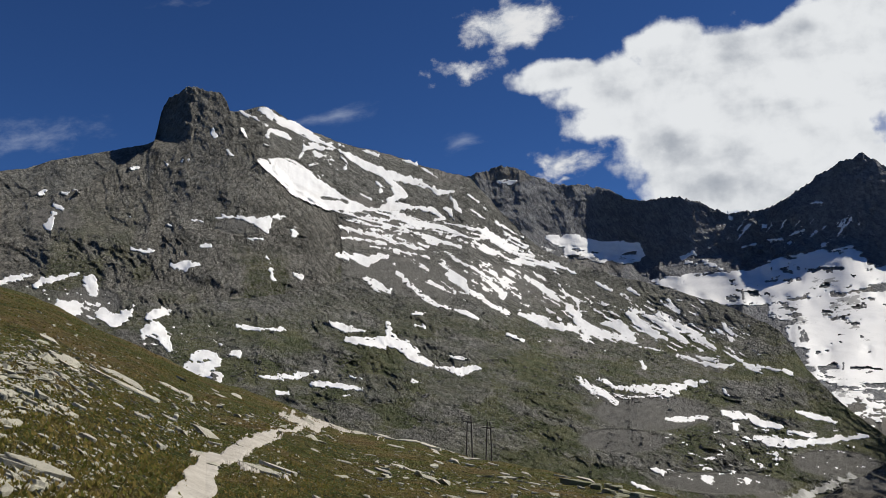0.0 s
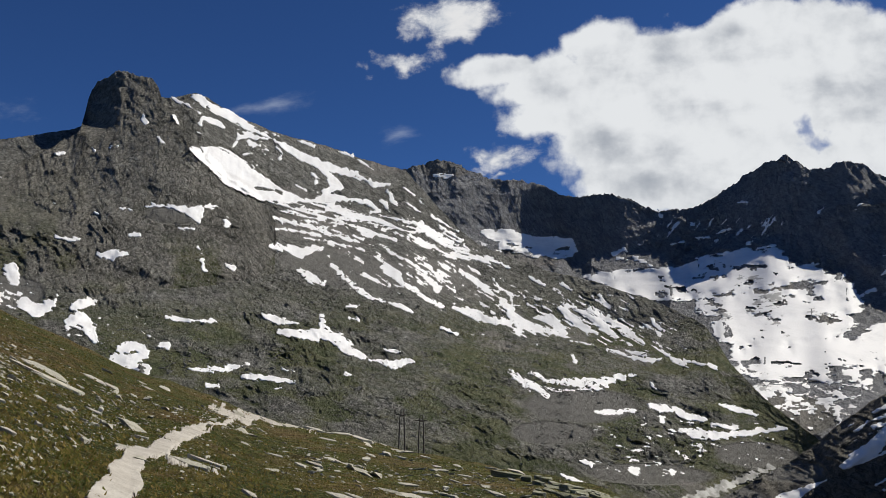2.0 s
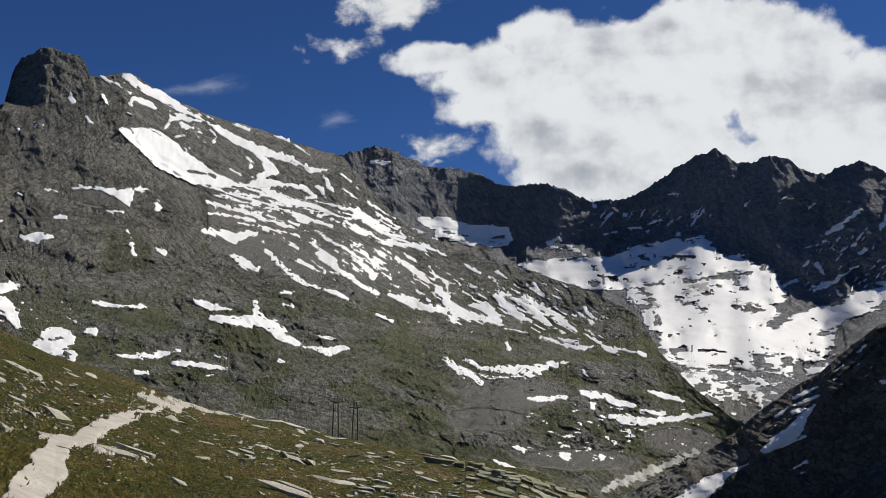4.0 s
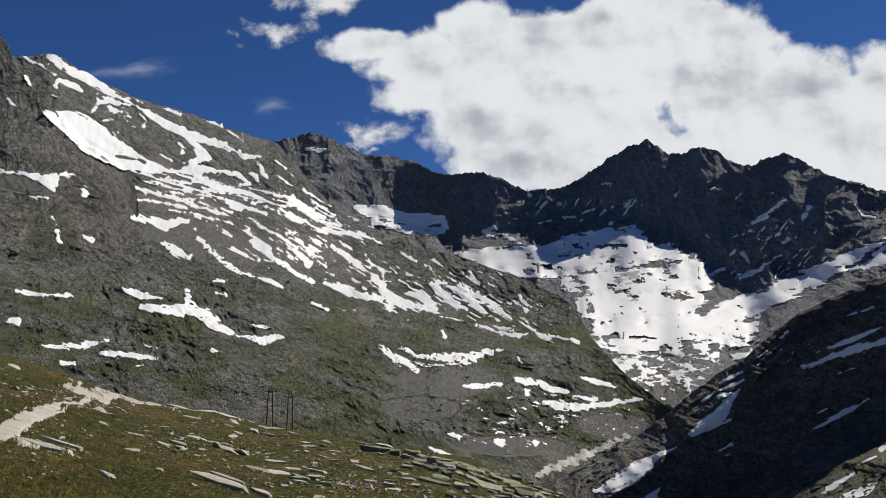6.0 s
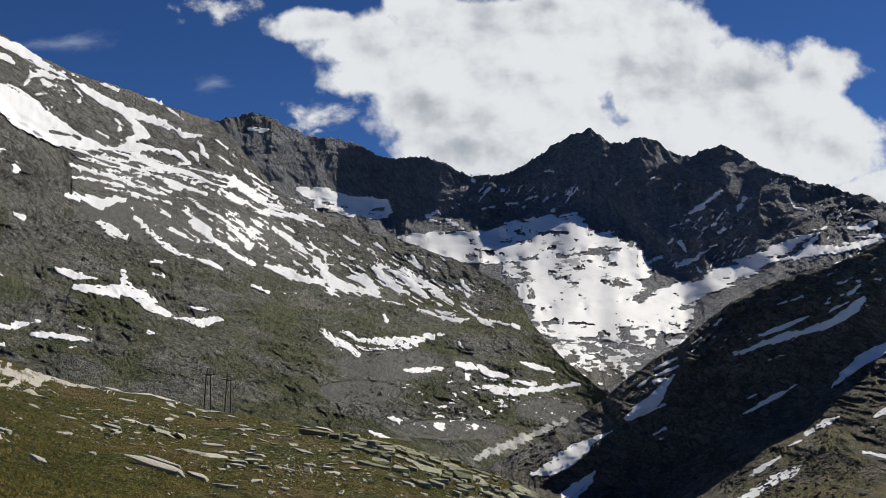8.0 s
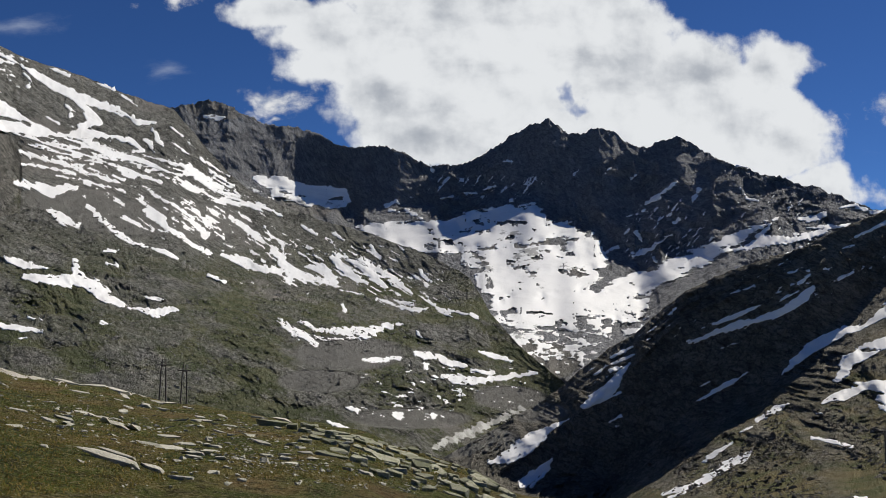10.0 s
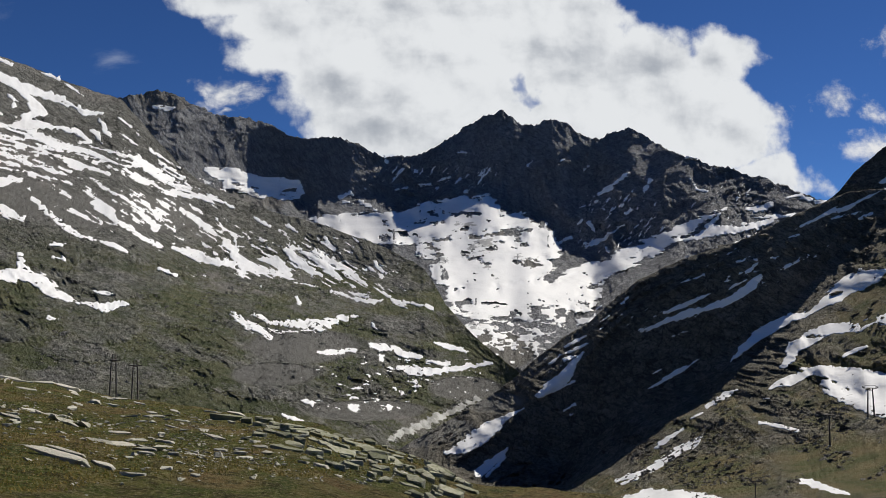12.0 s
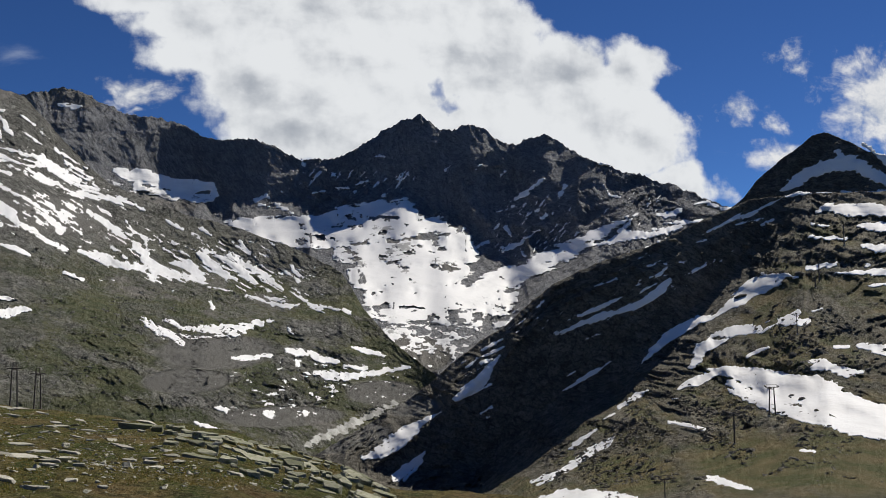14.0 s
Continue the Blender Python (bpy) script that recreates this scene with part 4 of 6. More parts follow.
snow(LEFT, WHITE, [(4.49, 8.59, 0.05), (6.01, 7.73, 0.07), (6.77, 7.41, 0.05)])
snow(LEFT, WHITE, [(4.66, 7.17, 0.11), (5.62, 7.05, 0.19), (6.76, 6.92, 0.23), (8.28, 6.63, 0.15), (9.02, 6.31, 0.11)])
snow(LEFT, WHITE, [(-5.34, 5.98, 0.19), (-4.38, 5.42, 0.27), (-3.61, 5.16, 0.19)])
snow(LEFT, WHITE, [(-3.16, 6.38, 0.15), (-2.27, 5.54, 0.19), (-1.5, 4.93, 0.15), (-0.54, 4.32, 0.15), (0.61, 3.9, 0.15), (1.57, 3.64, 0.23), (2.33, 3.25, 0.11)])
snow(LEFT, WHITE, [(0.42, 6.24, 0.23), (1.39, 5.74, 0.34), (1.77, 5.16, 0.19), (2.34, 4.89, 0.15), (3.29, 4.2, 0.11), (4.43, 3.59, 0.11)])
snow(LEFT, WHITE, [(3.31, 6.49, 0.19), (3.88, 5.92, 0.15), (4.64, 5.15, 0.11), (5.28, 4.65, 0.08)])
snow(LEFT, WHITE, [(0.62, 7.46, 0.08), (2.16, 6.69, 0.11), (3.31, 5.84, 0.11)])
snow(LEFT, WHITE, [(5.61, 6.09, 0.19), (6.36, 5.51, 0.23), (7.3, 4.86, 0.19), (7.86, 4.44, 0.08)])
snow(LEFT, WHITE, [(3.88, 5.15, 0.15), (4.03, 4.73, 0.19)])
snow(LEFT, WHITE, [(7.88, 5.5, 0.11), (8.35, 4.85, 0.11)])
snow(LEFT, WHITE, [(5.19, 3.62, 0.15), (6.33, 3.24, 0.34), (7.26, 2.85, 0.34), (8.2, 2.66, 0.31), (8.94, 2.58, 0.31)], [(8.41, 3.98, 0.27), (8.97, 3.59, 0.23), (9.14, 3.03, 0.31), (9.69, 2.65, 0.31), (10.42, 2.27, 0.23), (11.52, 2, 0.23), (12.6, 1.7, 0.19), (13.32, 1.51, 0.08)], [(8.98, 4.35, 0.15), (9.16, 3.86, 0.11)], [(10.62, 2.9, 0.11), (11.72, 2.82, 0.34), (12.08, 2.44, 0.34), (12.61, 1.88, 0.31)])
snow(LEFT, WHITE, [(12.12, 3.74, 0.15), (12.65, 3.36, 0.31), (13.36, 2.61, 0.27), (14.24, 2.05, 0.23), (14.77, 1.86, 0.11)])
snow(LEFT, WHITE, [(13.39, 3.54, 0.19), (14.62, 2.78, 0.23), (15.49, 2.04, 0.27), (16, 1.56, 0.11)], [(14.29, 3.42, 0.19), (15.51, 2.77, 0.19), (16.55, 2.21, 0.19), (17.39, 1.48, 0.15), (17.73, 1.19, 0.08)])
snow(LEFT, WHITE, [(12.96, 1.4, 0.08), (14.56, 1.06, 0.08)])
snow(LEFT, WHITE, [(15.44, 0.84, 0.11), (16.82, 0.33, 0.15), (18.2, 0.11, 0.19), (18.88, 0.22, 0.11)], [(16.66, 0.69, 0.11), (17.87, 0.47, 0.15)])
snow(LEFT, WHITE, [(18.24, 1.11, 0.08), (19.23, 0.39, 0.15), (20.38, -0.14, 0.15)])
snow(LEFT, WHITE, [(20.23, 0.04, 0.15), (21.54, -0.14, 0.11), (22.19, -0.31, 0.11)])
snow(LEFT, WHITE, [(8.87, -0.7, 0.15), (9.96, -1.44, 0.27), (11.05, -1.87, 0.23), (11.4, -2.16, 0.19)], [(10.34, -0.77, 0.11), (11.43, -1.25, 0.15), (12.51, -1.35, 0.19), (13.58, -1.42, 0.31), (15, -1.41, 0.31), (16.07, -1.04, 0.23), (17.19, -0.86, 0.11)], [(11.41, -1.9, 0.08), (13.57, -1.85, 0.08), (15.35, -1.66, 0.15)])
snow(LEFT, WHITE, [(14.51, -3.28, 0.19), (15.81, -3.26, 0.15), (17.03, -3.13, 0.11)])
snow(LEFT, WHITE, [(18.07, -2.87, 0.19), (18.91, -2.96, 0.27), (19.4, -3.13, 0.11)])
snow(LEFT, WHITE, [(19.48, -2.95, 0.15), (20.22, -3.45, 0.23), (21.36, -3.67, 0.19)])
snow(LEFT, WHITE, [(20.01, -4.32, 0.15), (20.99, -4.53, 0.31), (22.28, -4.59, 0.34), (23.24, -4.46, 0.19), (24.5, -4.28, 0.19), (25.44, -4.15, 0.19), (26.2, -4.03, 0.08)])
snow(LEFT, WHITE, [(21.83, -3.93, 0.11), (23.26, -4.06, 0.19)])
snow(LEFT, WHITE, [(22.38, -2.65, 0.11), (23.33, -2.94, 0.15), (24.57, -3.25, 0.11)])
snow(LEFT, WHITE, [(13.7, -6.4, 0.19), (14.29, -6.66, 0.19)])
snow(LEFT, WHITE, [(16.77, -6.89, 0.23), (17.07, -6.95, 0.23)])
snow(LEFT, WHITE, [(19.17, -6.73, 0.11), (19.29, -7, 0.23)])
snow(LEFT, WHITE, [(12.33, -7.31, 0.11), (13.37, -7.8, 0.15), (13.89, -7.99, 0.15)])
snow(LEFT, WHITE, [(13.11, 0.4, 0.08), (13.31, -0.03, 0.11)])
snow(LEFT, WHITE, [(18.13, -1.39, 0.11), (18.46, -1.63, 0.08)])
snow(LEFT, WHITE, [(10.32, 5.65, 0.08), (11.23, 5.1, 0.08)])
snow(LEFT, WHITE, [(12.52, 5.12, 0.11), (13.06, 4.77, 0.08)])
snow(LEFT, WHITE, [(14.97, 4.44, 0.11), (15.2, 3.99, 0.08)])
snow(LEFT, WHITE, [(18.31, 2.73, 0.19), (18.54, 2.4, 0.11)])
snow(LEFT, WHITE, [(4.34, 2.22, 0.08), (5.36, 1.77, 0.08)])
snow(LEFT, WHITE, [(-7.64, 3.04, 0.15), (-7, 2.74, 0.27), (-6.24, 2.56, 0.19), (-5.29, 2.45, 0.11)])
snow(LEFT, WHITE, [(-6.42, 1.84, 0.15), (-5.1, 1.73, 0.34), (-3.58, 1.73, 0.42), (-2.63, 1.47, 0.46), (-1.67, 0.6, 0.34), (-0.84, 0.11, 0.19)], [(-3.78, 2.87, 0.19), (-3.58, 2.3, 0.27), (-3.31, 1.92, 0.23)])
snow(LEFT, WHITE, [(-0.53, 0.04, 0.11), (0.61, -0.15, 0.19), (1.18, -0.34, 0.23), (1.94, -0.04, 0.27), (2.5, -0.04, 0.15)])
snow(LEFT, WHITE, [(-2.07, 3.6, 0.11), (-1.11, 3.71, 0.08)])
snow(LEFT, WHITE, [(-1.87, 2.88, 0.15), (-1.3, 2.69, 0.15)])
snow(LEFT, WHITE, [(-2.08, -0.82, 0.08), (-1.48, -0.97, 0.08)])
snow(LEFT, WHITE, [(0.61, 0.79, 0.08), (1.56, 0.6, 0.08)])
snow(LEFT, WHITE, [(-8.61, -1, 0.23), (-7.3, -1.19, 0.23), (-5.81, -1.34, 0.15), (-5.36, -1.38, 0.08)])
snow(LEFT, WHITE, [(-6.19, -0.6, 0.11), (-5.44, -0.75, 0.11)])
snow(LEFT, WHITE, [(-13.65, 2.68, 0.15), (-12.56, 2.55, 0.11), (-10.43, 2.49, 0.08)])
snow(LEFT, WHITE, [(-12.1, -0.62, 0.11), (-10.64, -0.63, 0.19), (-9.54, -0.52, 0.23), (-8.44, -0.26, 0.15)])
snow(LEFT, WHITE, [(-10.98, -1.69, 0.19), (-10.25, -1.62, 0.15)])
snow(LEFT, WHITE, [(-6.73, -1.89, 0.11), (-6.25, -1.82, 0.08)])
snow(LEFT, WHITE, [(-27.78, 5.08, 0.15), (-26.88, 5.36, 0.19), (-26.12, 5.57, 0.08)])
snow(LEFT, WHITE, [(-25.78, 5, 0.15), (-25.48, 5.29, 0.23), (-24.38, 5.51, 0.15), (-23.43, 5.87, 0.11)])
snow(LEFT, WHITE, [(-22.82, 5.47, 0.38), (-22.56, 4.77, 0.31)])
snow(LEFT, WHITE, [(-24.44, 3.83, 0.31), (-23.63, 3.68, 0.54), (-23.94, 3.43, 0.38)])
snow(LEFT, WHITE, [(-21.99, 3.37, 0.34), (-21.3, 2.86, 0.46), (-20.48, 3.3, 0.31)], [(-20.17, 3.85, 0.15), (-20.26, 3.52, 0.15)])
snow(LEFT, WHITE, [(-19.13, 3.26, 0.31), (-18.45, 3.52, 0.31), (-17.94, 3.64, 0.11)], [(-19.42, 2.18, 0.34), (-18.75, 2.54, 0.46), (-18.21, 1.94, 0.38), (-17.83, 1.19, 0.23)])
snow(LEFT, WHITE, [(-16.25, 0.69, 0.34), (-15.37, 0.84, 0.38), (-14.82, 0.4, 0.31), (-15.69, -0.14, 0.46), (-16.57, 0.04, 0.38), (-14.79, -0.62, 0.31)])
snow(LEFT, WHITE, [(-14.02, 0.88, 0.15), (-13.52, 0.88, 0.23)])
snow(LEFT, WHITE, [(-17.71, 6.56, 0.19), (-17.01, 6.59, 0.34), (-16.3, 6.69, 0.19)])
snow(LEFT, WHITE, [(-16.21, 7.83, 0.11), (-15.57, 7.97, 0.15)])
snow(LEFT, WHITE, [(-25.36, 8.59, 0.23), (-25.17, 9.1, 0.19), (-25.09, 9.45, 0.11)])
snow(LEFT, WHITE, [(-20.35, 7.54, 0.08), (-19.66, 7.39, 0.11), (-18.97, 7.46, 0.08)])
snow(LEFT, WHITE, [(-16.77, 9.54, 0.15), (-16.06, 9.5, 0.11)])
snow(LEFT, WHITE, [(-15.16, 9.8, 0.11), (-13.89, 9.86, 0.11), (-12.77, 9.64, 0.23), (-12.02, 9.29, 0.38), (-12.22, 9.66, 0.38), (-11.48, 9.95, 0.19), (-10.73, 10.05, 0.08)])
snow(LEFT, WHITE, [(-10.15, 9.24, 0.19), (-10.06, 8.86, 0.19)])
snow(LEFT, WHITE, [(-11.96, 7.3, 0.08), (-11.58, 7.01, 0.11)])
snow(LEFT, WHITE, [(-11.57, 6.37, 0.15), (-11.44, 5.89, 0.19)])
snow(LEFT, WHITE, [(-10.07, 6.29, 0.11), (-9.58, 6.04, 0.19)])
snow(LEFT, WHITE, [(-13.11, 8.47, 0.08), (-12.18, 8.5, 0.08)])
snow(LEFT, WHITE, [(-15.55, 15.11, 0.19), (-15.71, 15.54, 0.11)])
snow(LEFT, WHITE, [(-14.7, 14.22, 0.08), (-14.47, 13.83, 0.11)])
snow(LEFT, WHITE, [(-20.7, 12.6, 0.11), (-20.3, 12.7, 0.15)])
snow(LEFT, WHITE, [(-17.47, 13.41, 0.11), (-17.12, 13.44, 0.08)])
snow(LEFT, WHITE, [(-25.08, 9.9, 0.11), (-24.72, 9.8, 0.11)])
snow(LEFT, WHITE, [(-20.89, 9.38, 0.08), (-20.69, 9.47, 0.08)])
snow(LEFT, WHITE, [(-18.64, 13.18, 0.08), (-18.49, 13.08, 0.08)])
snow(LEFT, WHITE, [(-18.25, 9.21, 0.08), (-18.04, 9.15, 0.08)])
snow(LEFT, WHITE, [(-25.96, 10.63, 0.08), (-25.66, 10.79, 0.08)])
snow(LEFT, WHITE, [(-24.69, 10.74, 0.06), (-23.72, 10.89, 0.06)])
ROCKS_IN_ICE = [[(24.91, 5.31, 0.38), (23.76, 5.12, 0.31)], [(21.86, 3.4, 0.27), (23, 3.02, 0.27)], [(24.9, 3.97, 0.38), (26.05, 4.16, 0.31), (26.44, 3.59, 0.23), (24.9, 3.4, 0.23)], [(26.05, 2.44, 0.19), (25.29, 2.33, 0.15)], [(27.78, 3.12, 0.23), (28.74, 2.81, 0.27), (27.97, 2.43, 0.23), (27.58, 2.05, 0.15)], [(26.62, 1.79, 0.11)], [(23, 1.11, 0.11)], [(21.48, 4.35, 0.15), (20.34, 4.42, 0.11)], [(19.21, 4.98, 0.08), (19.77, 5.06, 0.08)], [(21.85, 6.06, 0.08), (22.99, 6.11, 0.11)], [(23.76, -0.22, 0.1)], [(24.9, -0.61, 0.11)], [(26.05, -0.31, 0.08)], [(24.71, -0.04, 0.08)], [(25.28, -1.37, 0.38), (24.9, -1.56, 0.23)], [(26.05, -1, 0.15), (26.43, -1.19, 0.15)], [(27.19, -1, 0.15), (27.38, -1.38, 0.15)], [(28.15, -0.63, 0.15)], [(27.95, -1.2, 0.11)], [(28.33, -1.77, 0.15), (28.71, -2.04, 0.11)]]
ROCKS_BELOW_ICE = [[(26.81, -1.76, 0.11)], [(25.85, -1.94, 0.19)], [(27.38, -2.14, 0.08)], [(29.1, -1.39, 0.19), (28.99, -1.01, 0.11)], [(29.86, -1.96, 0.27), (30.43, -1.78, 0.19), (29.66, -2.34, 0.23)], [(31.39, -1.21, 0.31), (31.58, -0.64, 0.15)], [(25.66, -2.7, 0.69), (26.04, -3.46, 0.61)], [(27.94, -3.66, 0.46), (28.33, -2.72, 0.23)], [(30.07, 1.66, 0.23), (30.84, 2.23, 0.38), (31.61, 2.79, 0.31)], [(32.93, 1.07, 0.15), (33.51, 1.33, 0.11)], [(21.09, 5.41, 0.08), (22.99, 5.57, 0.08)], [(27.59, 4.92, 0.08), (28.75, 5.11, 0.11)], [(27.98, 4.16, 0.11), (28.55, 3.96, 0.08)], [(23.38, 4.35, 0.11), (22.23, 4.27, 0.08)], [(24.52, 4.55, 0.11), (25.48, 4.43, 0.11)], [(26.62, 0.91, 0.08)], [(23.76, 0.92, 0.06)], [(24.33, 1.03, 0.06)]]
snow(FAR, "broad white glacier with crevasses and bare rock islands", [(14.05, 5.58, 0.23), (15.5, 5.42, 0.46), (16.97, 5.51, 0.54), (18.46, 5.46, 0.61), (19.96, 5.48, 0.69), (21.47, 5.87, 0.84), (22.99, 6.26, 0.69), (24.91, 6.57, 0.69), (25.87, 6.84, 0.54), (26.25, 6.27, 0.54)], [(15.87, 5.05, 0.38), (18.46, 4.89, 0.84), (20.72, 4.72, 0.84), (22.99, 5.12, 1), (25.29, 5.5, 1), (26.83, 5.5, 0.69), (28.37, 5.5, 0.54), (28.75, 4.92, 0.69), (29.9, 4.34, 0.61)], [(21.48, 3.59, 0.54), (23.38, 3.59, 0.92), (25.29, 3.59, 1), (27.2, 3.58, 1), (29.13, 3.58, 0.92), (30.28, 3.57, 0.61)], [(23, 2.06, 0.92), (25.29, 2.06, 1.15), (27.58, 2.05, 1.15), (29.5, 2.42, 0.77)], [(23.76, 0.54, 0.77), (26.05, 0.53, 1.07), (28.73, 0.52, 1.07), (31.02, 1.08, 0.92), (32.94, 2.02, 0.77), (34.85, 2.58, 0.38), (36.75, 3.31, 0.34), (38.26, 4.05, 0.23), (39.76, 5.15, 0.15)], [(23.76, -0.41, 0.46), (26.05, -0.62, 0.69), (28.72, -0.82, 0.77), (30.63, -0.64, 0.84), (32.16, -0.07, 0.77), (32.93, 0.68, 0.61)], [(24.9, -1.75, 0.46), (26.81, -2.14, 0.38), (27.57, -2.52, 0.46), (29.1, -1.77, 0.54), (30.62, -1.4, 0.46), (32.15, -1.21, 0.31), (34.05, -0.95, 0.15)], [(29.09, -2.91, 0.27), (29.28, -3.66, 0.15)], [(23, -0.6, 0.23), (23.38, -1.17, 0.38)], [(30.09, 1.24, 0.86), (31.36, 1.62, 0.76), (32.61, 1.80, 0.62), (34.04, 2.54, 0.52), (35.44, 3.26, 0.45), (36.82, 3.87, 0.38), (38.19, 4.49, 0.31), (39.53, 5.18, 0.24), (40.85, 5.67, 0.17)], [(25.29, 0.45, 1.04), (27.15, 0.09, 1.04), (28.99, 0.30, 1.04), (30.81, 0.50, 0.76), (32.25, 0.96, 0.55), (33.39, 1.44, 0.28)], bare=ROCKS_BELOW_ICE, soiled=ROCKS_IN_ICE, name="glacier", category="glacier", group="glaciers", ragged=0.14, fill=3, mat=ICE, broken=[(24.73, 5.07, 1.82, 0.58), (23.40, 3.39, 2.26, 0.88), (27.09, 3.85, 1.24, 0.66), (25.67, 2.91, 1.82, 0.44), (20.35, 4.52, 2.19, 0.33), (22.06, 5.83, 1.09, 0.51), (19.00, 4.97, 0.51, 0.80), (21.50, 3.84, 1.46, 0.51), (28.64, 2.73, 1.24, 0.51), (24.54, 5.94, 1.46, 0.29)], pitted=[(26.81, -1.38, 5.36, 2.11), (30.24, -1.21, 3.83, 1.72), (24.9, -0.42, 2.3, 1.15)])
snow(FAR, "hanging glacier under the dark rock wall", [(7.19, 8.71, 0.15), (7.87, 8.39, 0.38), (9.06, 8.34, 0.54), (10.46, 8.04, 0.38), (11.87, 7.84, 0.46), (12.94, 7.95, 0.34), (13.48, 7.41, 0.11)], [(8.39, 7.77, 0.23), (10.47, 7.31, 0.27), (12.23, 7.12, 0.27), (13.13, 7.22, 0.23)], name="glacier", category="glacier", group="glaciers", mat=ICE, soiled=[[(8.4, 7.48, 0.19), (10.47, 7.13, 0.23), (12.59, 6.98, 0.23)]])
snow(FAR, STRIP, [(42.89, 6.00, 0.17), (43.79, 5.97, 0.28), (44.23, 6.25, 0.24)])
snow(FAR, STRIP, [(43.35, 5.39, 0.09), (45.63, 5.46, 0.09)])
snow(FAR, STRIP, [(38.82, 4.15, 0.10), (39.75, 4.28, 0.17), (40.86, 4.63, 0.31), (42.32, 4.71, 0.28), (43.41, 4.94, 0.28), (44.49, 5.28, 0.17), (45.45, 5.43, 0.09)])
snow(FAR, STRIP, [(41.86, 3.75, 0.09), (42.85, 4.07, 0.12), (43.29, 4.35, 0.09)])
snow(FAR, STRIP, [(40.42, 4.98, 0.14), (41.06, 5.60, 0.14), (41.62, 6.26, 0.07)])
snow(FAR, STRIP, [(45.30, 6.61, 0.14), (45.94, 6.73, 0.14), (46.80, 6.33, 0.14), (47.56, 6.16, 0.07)])
snow(FAR, STRIP, [(39.37, 8.05, 0.05), (39.73, 7.40, 0.09), (40.43, 7.15, 0.07)])
snow(FAR, STRIP, [(39.90, 6.49, 0.05), (40.61, 7.04, 0.05)])
snow(FAR, STRIP, [(39.17, 9.51, 0.05), (39.76, 9.34, 0.05)])
snow(FAR, STRIP, [(42.37, 6.94, 0.05), (43.46, 7.01, 0.05)])
snow(FAR, STRIP, [(33.11, 7.04, 0.09), (33.93, 7.49, 0.16), (34.64, 8.02, 0.10), (35.42, 8.65, 0.05)])
snow(FAR, STRIP, [(32.34, 8.71, 0.05), (32.77, 9.07, 0.05)])
snow(FAR, STRIP, [(33.67, 6.32, 0.07), (34.09, 6.06, 0.09), (34.34, 6.24, 0.07)])
snow(FAR, STRIP, [(32.80, 5.35, 0.12), (33.18, 4.71, 0.07)])
snow(FAR, STRIP, [(32.57, 3.80, 0.21), (33.17, 4.01, 0.17), (33.89, 4.37, 0.12), (34.60, 4.91, 0.09), (35.13, 5.23, 0.05)])
snow(FAR, STRIP, [(35.24, 5.89, 0.12), (35.59, 6.21, 0.07)])
snow(FAR, STRIP, [(36.41, 7.34, 0.06), (36.83, 8.12, 0.10)])
snow(FAR, STRIP, [(33.88, 3.60, 0.07), (34.05, 3.38, 0.07)])
snow(FAR, STRIP, [(30.78, 9.31, 0.06), (31.12, 9.63, 0.05)])
snow(FAR, STRIP, [(32.13, 6.35, 0.05), (33.46, 6.84, 0.04)])
snow(FAR, STRIP, [(15.93, 7.12, 0.09), (16.66, 7.36, 0.14)])
snow(FAR, STRIP, [(16.17, 6.85, 0.09), (16.79, 6.75, 0.07)])
snow(FAR, STRIP, [(17.25, 6.94, 0.09), (17.71, 6.64, 0.17), (18.33, 6.34, 0.14)])
snow(FAR, STRIP, [(17.55, 7.79, 0.05), (17.86, 7.56, 0.05)])
snow(FAR, STRIP, [(19.75, 7.65, 0.05), (20.44, 7.85, 0.05)])
snow(FAR, STRIP, [(20.90, 9.10, 0.05), (21.21, 8.80, 0.05)])
snow(FAR, STRIP, [(21.21, 8.11, 0.05), (22.13, 8.04, 0.05)])
snow(FAR, STRIP, [(22.55, 8.23, 0.05), (23.51, 8.57, 0.06)])
snow(FAR, STRIP, [(24.46, 7.57, 0.04), (24.92, 7.84, 0.04)])
snow(FAR, STRIP, [(27.92, 5.55, 0.07), (28.37, 6.33, 0.07)])
snow(FAR, STRIP, [(29.39, 4.41, 0.05), (29.94, 5.34, 0.05)])
snow(FAR, STRIP, [(30.48, 3.85, 0.07), (31.57, 4.40, 0.05)])
snow(FAR, STRIP, [(23.97, 10.23, 0.03), (24.73, 10.14, 0.03)])
snow(FAR, STRIP, [(28.68, 9.29, 0.03), (29.05, 9.54, 0.03)])
snow(FAR, STRIP, [(19.08, 9.56, 0.04), (18.92, 9.78, 0.03)])
snow(FAR, "small snow cap patch below the summit", [(3.75, 12.49, 0.08), (4.53, 12.44, 0.15), (5.04, 12.51, 0.08)])
snow(NEAR, SLOPE, [(41.60, -3.74, 0.10), (42.34, -2.96, 0.24), (43.25, -2.08, 0.35), (44.33, -1.41, 0.35), (45.23, -0.94, 0.31), (46.03, -0.79, 0.14), (46.63, -0.43, 0.14), (47.51, 0.22, 0.38), (48.38, 0.93, 0.55), (49.23, 1.35, 0.55), (50.07, 1.62, 0.41), (50.57, 1.86, 0.17), (51.29, 1.74, 0.07)])
